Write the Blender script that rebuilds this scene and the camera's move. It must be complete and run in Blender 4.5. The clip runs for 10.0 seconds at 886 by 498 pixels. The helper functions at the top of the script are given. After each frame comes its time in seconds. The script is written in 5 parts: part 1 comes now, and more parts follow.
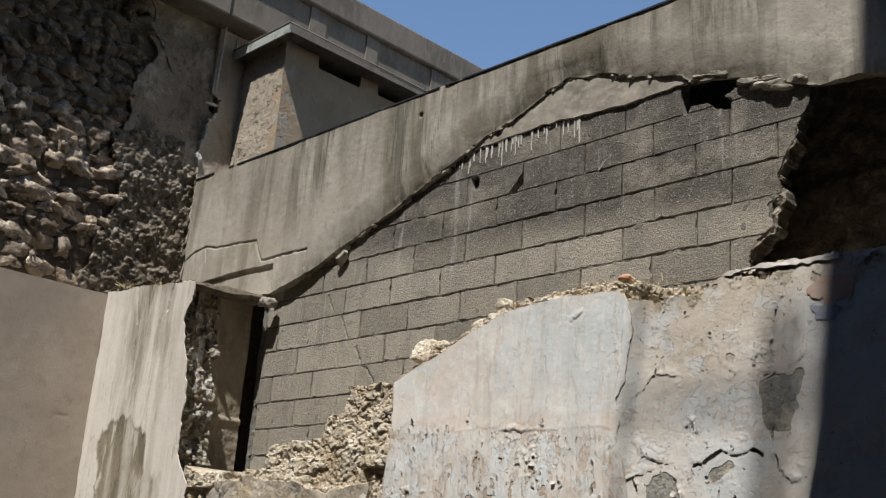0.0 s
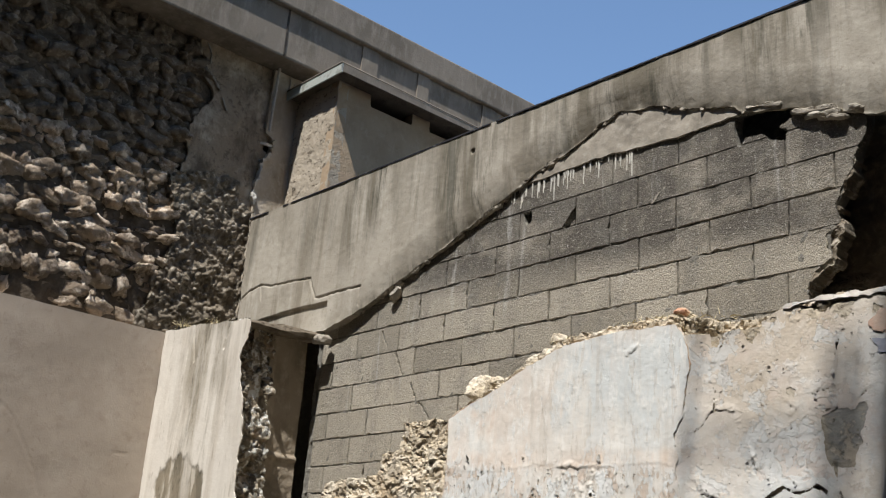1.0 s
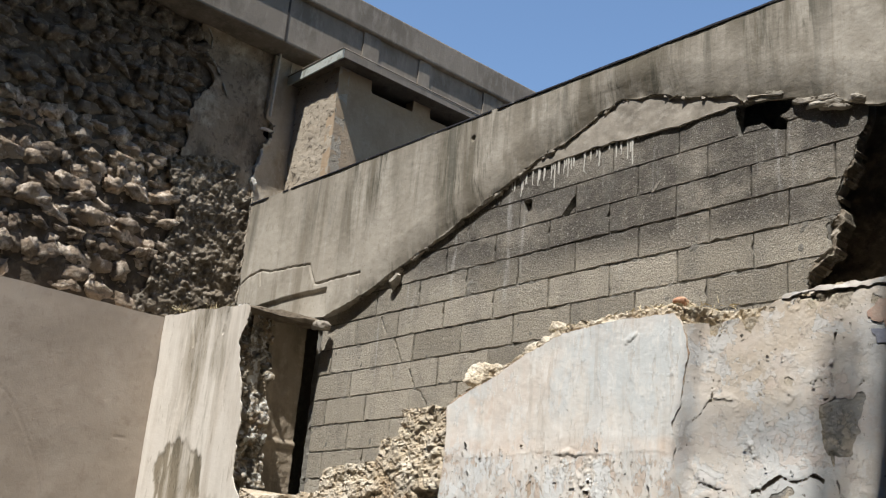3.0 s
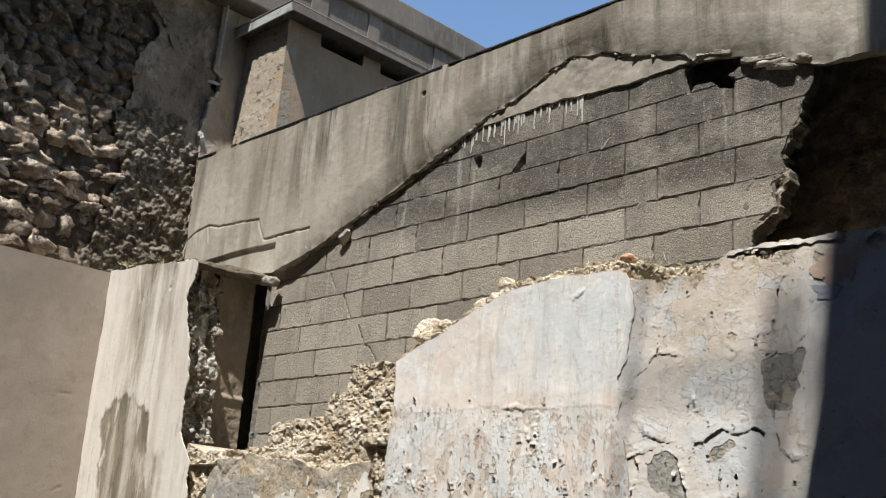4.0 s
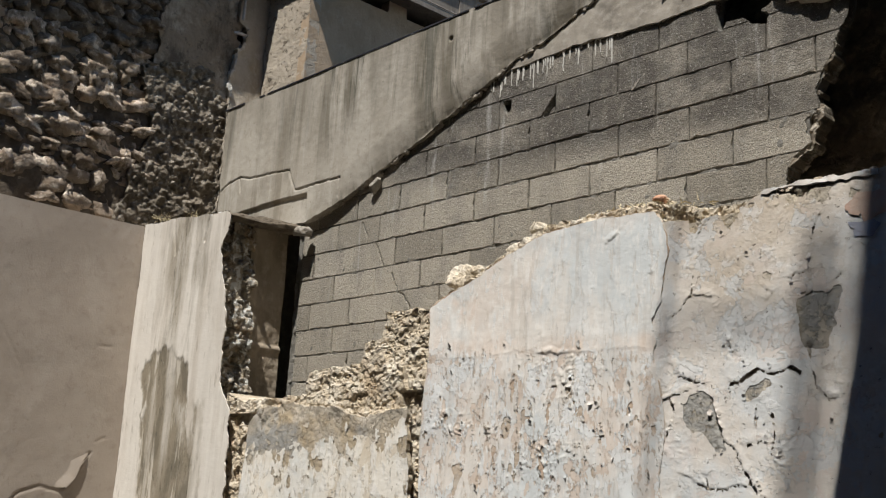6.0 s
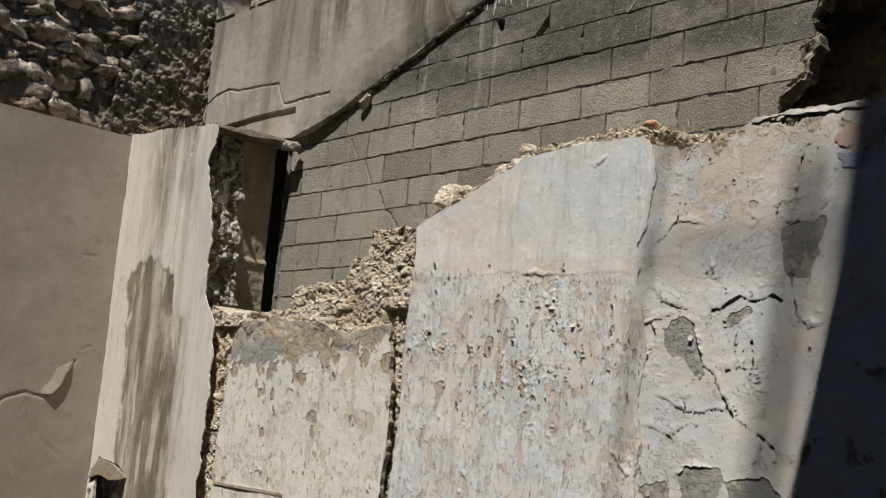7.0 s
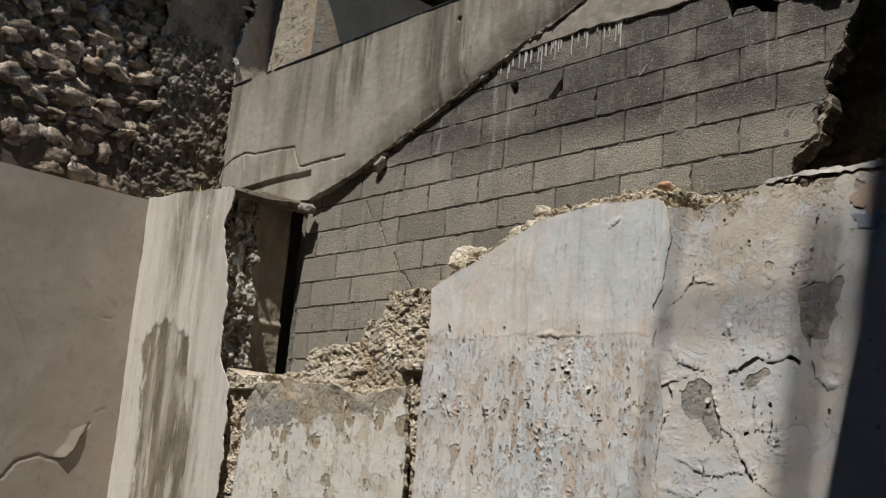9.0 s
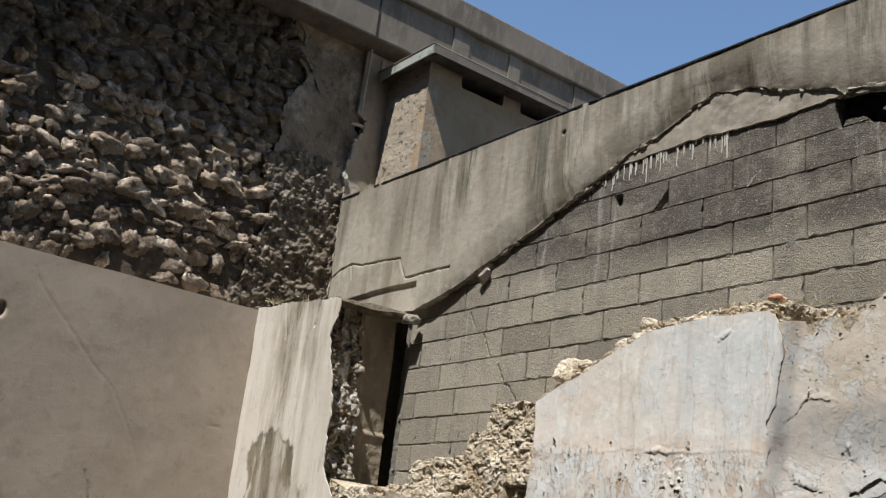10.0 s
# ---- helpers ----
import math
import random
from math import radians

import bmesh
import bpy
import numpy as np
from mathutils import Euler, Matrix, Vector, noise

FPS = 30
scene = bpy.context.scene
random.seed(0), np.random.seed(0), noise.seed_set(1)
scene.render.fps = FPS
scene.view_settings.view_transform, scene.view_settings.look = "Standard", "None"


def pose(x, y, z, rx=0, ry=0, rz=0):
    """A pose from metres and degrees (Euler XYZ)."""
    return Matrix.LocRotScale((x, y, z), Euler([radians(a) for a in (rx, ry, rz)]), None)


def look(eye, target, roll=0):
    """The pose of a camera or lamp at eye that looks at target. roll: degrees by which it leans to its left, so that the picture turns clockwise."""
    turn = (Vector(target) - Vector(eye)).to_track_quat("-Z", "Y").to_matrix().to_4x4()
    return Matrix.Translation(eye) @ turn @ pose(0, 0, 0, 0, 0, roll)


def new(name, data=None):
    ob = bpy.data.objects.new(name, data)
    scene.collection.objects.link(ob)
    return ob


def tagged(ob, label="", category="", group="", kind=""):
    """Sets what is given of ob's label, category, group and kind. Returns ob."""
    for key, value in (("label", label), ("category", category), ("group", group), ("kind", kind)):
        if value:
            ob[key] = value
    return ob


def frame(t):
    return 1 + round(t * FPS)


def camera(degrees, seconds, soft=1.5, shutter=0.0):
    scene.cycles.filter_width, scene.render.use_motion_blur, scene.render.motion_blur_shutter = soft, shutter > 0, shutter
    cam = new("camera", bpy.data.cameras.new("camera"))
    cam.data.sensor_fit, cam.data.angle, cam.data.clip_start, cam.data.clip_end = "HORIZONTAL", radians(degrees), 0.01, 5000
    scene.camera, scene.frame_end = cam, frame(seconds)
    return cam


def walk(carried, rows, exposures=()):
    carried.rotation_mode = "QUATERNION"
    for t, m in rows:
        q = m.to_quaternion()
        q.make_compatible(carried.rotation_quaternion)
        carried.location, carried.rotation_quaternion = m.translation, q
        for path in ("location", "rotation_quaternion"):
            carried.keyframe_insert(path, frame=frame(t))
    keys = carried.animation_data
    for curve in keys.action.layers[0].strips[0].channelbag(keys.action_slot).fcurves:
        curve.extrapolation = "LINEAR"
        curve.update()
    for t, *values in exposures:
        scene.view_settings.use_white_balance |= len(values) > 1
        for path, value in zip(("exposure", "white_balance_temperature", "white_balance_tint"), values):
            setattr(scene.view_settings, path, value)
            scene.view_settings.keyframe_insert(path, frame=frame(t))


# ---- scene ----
cam = camera(45.5, 10.0, soft=1.2)
EYE = (3.42, -4.74, 1.6)
# seconds and the turn of the held camera, which stays on its spot
ROWS = [
    (0.0, 107.440, -3.841, 44.770),
    (0.5, 109.231, -4.535, 45.608),
    (1.0, 109.176, -4.095, 47.716),
    (1.5, 108.567, -4.123, 47.235),
    (2.0, 108.923, -4.423, 47.790),
    (2.2, 109.139, -4.440, 47.293),
    (3.3, 107.448, -4.629, 47.972),
    (3.5, 106.021, -4.752, 47.723),
    (4.0, 106.305, -3.967, 44.867),
    (4.5, 106.774, -3.047, 45.233),
    (5.0, 106.942, -3.030, 46.520),
    (5.2, 107.249, -2.995, 46.696),
    (6.3, 100.844, -3.347, 47.344),
    (6.5, 99.632, -3.611, 47.489),
    (7.0, 98.966, -4.529, 45.900),
    (7.5, 98.983, -4.296, 44.868),
    (8.0, 98.976, -3.653, 44.254),
    (8.5, 99.065, -3.934, 44.488),
    (9.0, 102.242, -4.546, 46.706),
    (9.5, 106.850, -5.500, 49.172),
    (10.0, 107.767, -6.289, 52.103),
]
walk(cam, [(t, pose(*EYE, a, b, c)) for t, a, b, c in ROWS], [(0.0, 0.2), (0.5, 0.36), (1.0, 0.49), (1.5, 0.53), (2.0, 0.52), (3.5, 0.53), (4.5, 0.55), (5.0, 0.47), (6.5, 0.20), (7.0, 0.03), (7.5, -0.08), (8.5, -0.07), (9.0, -0.10), (9.5, -0.05), (10.0, 0.33)])

# ---- world, sun ----
TO_SUN = Vector((0.2, -0.505, 1.0)).normalized()
world = bpy.data.worlds.new("sky")
scene.world = world
world.use_nodes = True
wn = world.node_tree
sky = wn.nodes.new("ShaderNodeTexSky")
sky.sky_type = "NISHITA"
sky.sun_disc = False
sky.sun_elevation = math.asin(TO_SUN.z)
sky.sun_rotation = math.atan2(TO_SUN.x, TO_SUN.y)
sky.air_density, sky.dust_density, sky.ozone_density = 1.2, 0.0, 4.0
bg = wn.nodes["Background"]
bg.inputs["Strength"].default_value = 0.120
wn.links.new(sky.outputs["Color"], bg.inputs["Color"])
sun = new("sun", bpy.data.lights.new("sun", "SUN"))
sun.data.energy = 5.0
sun.data.angle = radians(0.55)
sun.data.color = (1.0, 0.965, 0.912)
sun.matrix_world = look(TO_SUN * 40, (0, 0, 0))


# ---- noise in arrays ----
def hash2(ix, iy, seed):
    h = (ix.astype(np.int64) * 374761393 + iy.astype(np.int64) * 668265263 + seed * 974711) & 0x7FFFFFFF
    h = ((h ^ (h >> 13)) * 1274126177) & 0x7FFFFFFF
    h = ((h ^ (h >> 16)) * 668265263) & 0x7FFFFFFF
    return (h & 0xFFFFF) / 1048575.0


def vnoise(x, y, seed=0):
    """Smooth value noise from -1 to 1."""
    ix, iy = np.floor(x), np.floor(y)
    fx, fy = x - ix, y - iy
    fx, fy = fx * fx * fx * (fx * (fx * 6 - 15) + 10), fy * fy * fy * (fy * (fy * 6 - 15) + 10)
    a, b = hash2(ix, iy, seed), hash2(ix + 1, iy, seed)
    c, d = hash2(ix, iy + 1, seed), hash2(ix + 1, iy + 1, seed)
    return 2 * ((a + (b - a) * fx) * (1 - fy) + (c + (d - c) * fx) * fy) - 1


def fbm(x, y, seed=0, octaves=4, gain=0.5):
    total, amp, norm = np.zeros_like(x), 1.0, 0.0
    for o in range(octaves):
        total = total + amp * vnoise(x * 2 ** o + 17.3 * o, y * 2 ** o - 9.1 * o, seed + o)
        norm += amp
        amp *= gain
    return total / norm


def cells(x, y, seed=0):
    """Distance to the nearest and second nearest scattered point, and that point's own random number."""
    ix, iy = np.floor(x), np.floor(y)
    f1, f2, own = np.full_like(x, 9.0), np.full_like(x, 9.0), np.zeros_like(x)
    for dx in (-1, 0, 1):
        for dy in (-1, 0, 1):
            px, py = ix + dx + hash2(ix + dx, iy + dy, seed), iy + dy + hash2(ix + dx, iy + dy, seed + 5)
            d = np.hypot(px - x, py - y)
            nearer = d < f1
            f2 = np.where(nearer, f1, np.minimum(f2, d))
            own = np.where(nearer, hash2(ix + dx, iy + dy, seed + 9), own)
            f1 = np.where(nearer, d, f1)
    return f1, f2, own


def inside(x, y, corners):
    """Signed distance to a polygon, positive within."""
    best, odd = np.full_like(x, 1e9), np.zeros(x.shape, bool)
    for (ax, ay), (bx, by) in zip(corners, corners[1:] + corners[:1]):
        ex, ey = bx - ax, by - ay
        s = np.clip(((x - ax) * ex + (y - ay) * ey) / (ex * ex + ey * ey), 0, 1)
        best = np.minimum(best, np.hypot(x - ax - s * ex, y - ay - s * ey))
        odd ^= ((ay > y) != (by > y)) & (x < ex * (y - ay) / (by - ay if by != ay else 1e-9) + ax)
    return np.where(odd, best, -best)


def near(x, y, line):
    """Distance to an open line."""
    best = np.full_like(x, 1e9)
    for (ax, ay), (bx, by) in zip(line, line[1:]):
        ex, ey = bx - ax, by - ay
        s = np.clip(((x - ax) * ex + (y - ay) * ey) / (ex * ex + ey * ey), 0, 1)
        best = np.minimum(best, np.hypot(x - ax - s * ex, y - ay - s * ey))
    return best


def soft(s, width):
    """0 to 1 across an edge of that width."""
    return np.clip(0.5 + s / width, 0, 1)


# ---- materials ----
def material(name):
    m = bpy.data.materials.new(name)
    m.use_nodes = True
    return m, m.node_tree, m.node_tree.nodes["Principled BSDF"]


def node(tree, kind, **values):
    n = tree.nodes.new(kind)
    for key, value in values.items():
        n.inputs[key.replace("_", " ")].default_value = value
    return n


def place(tree, scale=(1, 1, 1)):
    """World place, stretched."""
    geo = tree.nodes.new("ShaderNodeNewGeometry")
    mul = tree.nodes.new("ShaderNodeVectorMath")
    mul.operation = "MULTIPLY"
    mul.inputs[1].default_value = scale
    tree.links.new(geo.outputs["Position"], mul.inputs[0])
    return mul.outputs[0]


def cloud(tree, scale, stretch=(1, 1, 1), detail=7.0, rough=0.66, low=0.4, high=0.6):
    """Noise of a given size between two thresholds: 0 to 1."""
    n = node(tree, "ShaderNodeTexNoise", Scale=scale, Detail=detail, Roughness=rough, Distortion=0.25)
    tree.links.new(place(tree, stretch), n.inputs["Vector"])
    r = tree.nodes.new("ShaderNodeMapRange")
    r.inputs["From Min"].default_value, r.inputs["From Max"].default_value = low, high
    tree.links.new(n.outputs["Fac"], r.inputs["Value"])
    return r.outputs["Result"]


def blend(tree, fac, a, b, amount=1.0):
    mix = tree.nodes.new("ShaderNodeMix")
    mix.data_type = "RGBA"
    if amount != 1.0:
        k = tree.nodes.new("ShaderNodeMath")
        k.operation = "MULTIPLY"
        k.inputs[1].default_value = amount
        tree.links.new(fac, k.inputs[0])
        fac = k.outputs[0]
    tree.links.new(fac, mix.inputs["Factor"])
    for value, socket in ((a, mix.inputs["A"]), (b, mix.inputs["B"])):
        if isinstance(value, tuple):
            socket.default_value = (*value, 1)
        else:
            tree.links.new(value, socket)
    return mix.outputs["Result"]


def relief(tree, bsdf, heights):
    """Bump from (value, metres) pairs."""
    normal = None
    for value, depth in heights:
        b = node(tree, "ShaderNodeBump", Strength=1.0, Distance=abs(depth))
        b.invert = depth < 0
        tree.links.new(value, b.inputs["Height"])
        if normal:
            tree.links.new(normal, b.inputs["Normal"])
        normal = b.outputs["Normal"]
    tree.links.new(normal, bsdf.inputs["Normal"])


def held(tree, name, value):
    """A value held to the places where the mesh carries the named attribute."""
    where = tree.nodes.new("ShaderNodeAttribute")
    where.attribute_name = name
    both = tree.nodes.new("ShaderNodeMath")
    both.operation = "MULTIPLY"
    tree.links.new(where.outputs["Fac"], both.inputs[0])
    tree.links.new(value, both.inputs[1])
    return both.outputs[0]


def surface(name, base, layers, bumps, rough=0.9, masked=(), chips=()):
    """A mineral surface. layers: (colour, amount, scale, stretch, low, high); bumps: (scale, metres).
    masked: the same layers, held to the places where the mesh carries its stain.
    chips: crisp-edged layers (colour, amount, scale, stretch, threshold, metres) that are also cut into the surface;
    a seventh entry "worn" holds a chip to the mesh's worn places."""
    m, tree, bsdf = material(name)
    colour = base
    for tone, amount, scale, stretch, low, high in layers:
        colour = blend(tree, cloud(tree, scale, stretch, low=low, high=high), colour, tone, amount)
    for tone, amount, scale, stretch, low, high in masked:
        colour = blend(tree, held(tree, "stain", cloud(tree, scale, stretch, low=low, high=high)), colour, tone, amount)
    cuts = []
    for tone, amount, scale, stretch, level, depth, *where in chips:
        chip = cloud(tree, scale, stretch, 9.0, 0.7, level, level + 0.012)
        if where:
            chip = held(tree, where[0], chip)
        colour = blend(tree, chip, colour, tone, amount)
        cuts.append((chip, -depth))
    if isinstance(colour, tuple):
        bsdf.inputs["Base Color"].default_value = (*colour, 1)
    else:
        tree.links.new(colour, bsdf.inputs["Base Color"])
    bsdf.inputs["Roughness"].default_value = rough
    bsdf.inputs["Specular IOR Level"].default_value = 0.2
    relief(tree, bsdf, [(cloud(tree, s, low=0.2, high=0.8), d) for s, d in bumps] + cuts)
    return m


U = (1, 1, 1)
# The near-black chips here paint the small shadows at flaking edges.
paint_white = surface("old_white_paint", (0.725, 0.685, 0.625), [
    ((0.61, 0.65, 0.655), 0.75, 1.7, (1, 1, 0.7), 0.47, 0.58),
    ((0.71, 0.61, 0.525), 0.5, 2.8, (1, 1, 0.5), 0.50, 0.62),
    ((0.50, 0.46, 0.405), 0.5, 13.0, (1, 1, 0.07), 0.54, 0.66),
    ((0.50, 0.52, 0.52), 0.5, 7.0, (1, 1, 0.8), 0.58, 0.66),
    ((0.82, 0.80, 0.755), 0.6, 20.0, (1, 1, 0.3), 0.52, 0.62)], [(120, 0.0006), (22, 0.0016)],
    masked=[((0.66, 0.525, 0.42), 0.7, 7.0, (1, 1, 0.6), 0.38, 0.58)],
    chips=[((0.60, 0.54, 0.47), 0.40, 20.0, (1, 1, 0.16), 0.59, 0.0006), ((0.68, 0.695, 0.685), 0.5, 7.0, (1, 1, 0.5), 0.565, -0.0006),
           ((0.61, 0.495, 0.40), 0.75, 11.0, (1, 1, 0.6), 0.545, 0.0014, "worn"), ((0.74, 0.755, 0.745), 0.80, 7.0, (1, 1, 0.6), 0.545, -0.0010, "worn"),
           ((0.50, 0.38, 0.28), 0.65, 22.0, (1, 1, 0.55), 0.60, 0.0015, "worn"), ((0.15, 0.125, 0.10), 0.85, 34.0, (1, 1, 0.6), 0.63, 0.003, "worn")])
# Its darkest chips likewise carry painted edge shadows.
paint_stained = surface("stained_cream_paint", (0.665, 0.615, 0.55), [
    ((0.60, 0.625, 0.63), 0.75, 1.9, (1, 1, 0.7), 0.47, 0.58),
    ((0.66, 0.55, 0.485), 0.55, 2.8, (1, 1, 0.8), 0.51, 0.62),
    ((0.50, 0.45, 0.385), 0.40, 9.0, (1, 1, 0.6), 0.56, 0.68),
    ((0.74, 0.71, 0.665), 0.55, 24.0, U, 0.53, 0.64)], [(110, 0.0008), (24, 0.0022)],
    masked=[((0.50, 0.405, 0.295), 0.80, 3.0, U, 0.34, 0.58), ((0.40, 0.345, 0.275), 0.45, 14.0, U, 0.50, 0.64)],
    chips=[((0.60, 0.51, 0.44), 0.5, 6.0, U, 0.57, 0.0014), ((0.71, 0.70, 0.675), 0.45, 9.0, U, 0.56, -0.0008), ((0.60, 0.625, 0.63), 0.55, 3.0, U, 0.56, 0.0012),
           ((0.19, 0.16, 0.135), 0.75, 30.0, U, 0.645, 0.004)])
paint_low = surface("old_cream_paint", (0.77, 0.725, 0.64), [
    ((0.62, 0.635, 0.61), 0.65, 2.0, (1, 1, 0.6), 0.47, 0.60),
    ((0.64, 0.55, 0.42), 0.5, 3.4, (1, 1, 0.7), 0.50, 0.62),
    ((0.48, 0.43, 0.36), 0.45, 20.0, (1, 1, 0.2), 0.54, 0.66),
    ((0.80, 0.765, 0.69), 0.7, 26.0, (1, 1, 0.4), 0.52, 0.64)], [(120, 0.0009), (30, 0.002)],
    chips=[((0.58, 0.49, 0.365), 0.6, 6.0, (1, 1, 0.8), 0.56, 0.0012), ((0.38, 0.32, 0.245), 0.7, 28.0, (1, 1, 0.6), 0.60, 0.0018), ((0.77, 0.745, 0.69), 0.7, 11.0, (1, 1, 0.6), 0.545, -0.0008)])
plaster_pink = surface("pinkish_lime_plaster", (0.50, 0.41, 0.32), [
    ((0.50, 0.31, 0.20), 0.6, 4.0, (1, 1, 0.6), 0.5, 0.64),
    ((0.42, 0.41, 0.38), 0.7, 2.6, U, 0.52, 0.62),
    ((0.60, 0.55, 0.48), 0.7, 14.0, U, 0.5, 0.62)], [(80, 0.002), (25, 0.004)])
plaster_tan = surface("stained_tan_plaster", (0.44, 0.39, 0.315), [
    ((0.44, 0.35, 0.23), 0.85, 2.2, U, 0.46, 0.6),
    ((0.37, 0.355, 0.325), 0.8, 3.4, U, 0.54, 0.62),
    ((0.58, 0.51, 0.42), 0.7, 11.0, U, 0.5, 0.66),
    ((0.27, 0.22, 0.16), 0.6, 17.0, U, 0.55, 0.66)], [(70, 0.002), (18, 0.010)],
    masked=[((0.33, 0.325, 0.305), 0.9, 30.0, (0.4, 1, 1), 0.2, 0.5)],
    chips=[((0.56, 0.495, 0.395), 0.75, 7.0, U, 0.55, 0.004), ((0.24, 0.195, 0.14), 0.7, 22.0, U, 0.60, 0.006)])
core_rubble = surface("sandy_rubble_core", (0.58, 0.49, 0.365), [
    ((0.76, 0.69, 0.57), 0.9, 8.0, U, 0.47, 0.60),
    ((0.45, 0.325, 0.20), 0.65, 2.6, U, 0.55, 0.66),
    ((0.52, 0.475, 0.41), 0.5, 22.0, U, 0.5, 0.66),
    ((0.26, 0.20, 0.135), 0.45, 40.0, U, 0.57, 0.66)], [(110, 0.003), (46, 0.007), (20, 0.005)], 0.95)
grey_rubble = surface("grey_broken_rubble", (0.33, 0.285, 0.22), [
    ((0.60, 0.60, 0.57), 0.95, 13.0, U, 0.50, 0.56),
    ((0.09, 0.08, 0.065), 0.85, 9.0, U, 0.52, 0.60),
    ((0.40, 0.285, 0.175), 0.7, 5.0, U, 0.54, 0.66)], [(90, 0.004), (34, 0.006)], 0.95)
render_grey = surface("weathered_cement_render", (0.375, 0.34, 0.285), [
    ((0.46, 0.425, 0.365), 0.8, 1.3, U, 0.45, 0.60),
    ((0.30, 0.27, 0.22), 0.7, 3.4, (1, 1, 0.6), 0.50, 0.64),
    ((0.27, 0.24, 0.19), 0.5, 12.0, (1, 1, 0.5), 0.56, 0.66),
    ((0.20, 0.172, 0.13), 0.6, 4.5, (1, 1, 0.07), 0.54, 0.64),
    ((0.23, 0.205, 0.165), 0.6, 40.0, U, 0.59, 0.68),
    ((0.50, 0.465, 0.41), 0.5, 9.0, (1, 1, 0.10), 0.57, 0.68)], [(60, 0.0015), (14, 0.0012)],
    masked=[((0.17, 0.15, 0.115), 0.95, 5.0, (1, 1, 0.12), 0.40, 0.56), ((0.085, 0.08, 0.06), 0.85, 9.0, (1, 1, 0.10), 0.53, 0.62), ((0.11, 0.105, 0.08), 0.6, 34.0, (1, 1, 0.12), 0.56, 0.66)])
render_strip = surface("streaked_pale_render", (0.65, 0.605, 0.54), [
    ((0.52, 0.465, 0.395), 0.7, 3.2, (1, 1, 0.14), 0.49, 0.62),
    ((0.36, 0.315, 0.255), 0.6, 24.0, (1, 1, 0.22), 0.59, 0.68),
    ((0.72, 0.68, 0.61), 0.6, 16.0, (1, 1, 0.12), 0.5, 0.64)], [(55, 0.0012), (12, 0.0008)],
    masked=[((0.265, 0.225, 0.165), 1.0, 3.0, (1, 1, 0.4), 0.22, 0.45), ((0.155, 0.135, 0.10), 0.8, 6.0, (1, 1, 0.4), 0.46, 0.58),
            ((0.08, 0.07, 0.055), 0.7, 40.0, (1, 1, 0.25), 0.57, 0.64), ((0.58, 0.53, 0.45), 0.85, 7.0, (1, 1, 0.13), 0.54, 0.59)])
beige_wall = surface("smooth_beige_render", (0.43, 0.365, 0.30), [
    ((0.375, 0.315, 0.255), 0.75, 1.1, U, 0.44, 0.60),
    ((0.465, 0.405, 0.34), 0.6, 3.2, (1, 1, 0.7), 0.5, 0.66),
    ((0.33, 0.27, 0.215), 0.55, 7.0, U, 0.54, 0.68),
    ((0.30, 0.24, 0.19), 0.5, 28.0, (1, 1, 0.6), 0.60, 0.70)], [(60, 0.0008), (7, 0.0014)])
def stone_material():
    m = surface("rough_field_stone", (0.235, 0.19, 0.145), [
        ((0.50, 0.44, 0.37), 0.9, 9.0, U, 0.51, 0.60),
        ((0.25, 0.17, 0.11), 0.75, 3.0, U, 0.54, 0.66),
        ((0.10, 0.08, 0.06), 0.7, 20.0, U, 0.53, 0.64)], [(80, 0.007), (26, 0.016)], 0.75)
    tree = m.node_tree
    bsdf = tree.nodes["Principled BSDF"]
    own = tree.nodes.new("ShaderNodeObjectInfo")
    tint = blend(tree, own.outputs["Random"], (0.80, 0.77, 0.74), (2.10, 2.06, 2.02))
    mix = tree.nodes.new("ShaderNodeMix")
    mix.data_type, mix.blend_type = "RGBA", "MULTIPLY"
    mix.inputs["Factor"].default_value = 1.0
    tree.links.new(bsdf.inputs["Base Color"].links[0].from_socket, mix.inputs["A"])
    tree.links.new(tint, mix.inputs["B"])
    tree.links.new(mix.outputs["Result"], bsdf.inputs["Base Color"])
    return m


stone_mat = stone_material()
# Darker rubble copy with shade in its colour: upper stones, backing beside the blocks.
shade_rubble = surface("shade_brown_rubble", (0.175, 0.138, 0.102), [
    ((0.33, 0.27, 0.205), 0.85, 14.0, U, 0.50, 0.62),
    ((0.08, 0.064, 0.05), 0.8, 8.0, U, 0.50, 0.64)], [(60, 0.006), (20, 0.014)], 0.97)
fine_rubble_mat = surface("fine_grey_brown_rubble", (0.20, 0.168, 0.128), [
    ((0.46, 0.415, 0.345), 0.8, 16.0, U, 0.52, 0.62),
    ((0.10, 0.085, 0.065), 0.8, 9.0, U, 0.50, 0.62)], [(70, 0.004), (26, 0.008)], 0.95)
earth_mortar = surface("dark_earth_mortar", (0.10, 0.08, 0.06), [
    ((0.17, 0.14, 0.105), 0.8, 12.0, U, 0.46, 0.66)], [(50, 0.008), (16, 0.015)], 0.98)
dark_plaster = surface("dark_brown_plaster", (0.17, 0.14, 0.105), [
    ((0.28, 0.24, 0.185), 0.8, 3.0, U, 0.50, 0.66),
    ((0.085, 0.07, 0.052), 0.75, 5.0, (1, 1, 0.5), 0.50, 0.64)], [(40, 0.004), (9, 0.01)], 0.95)
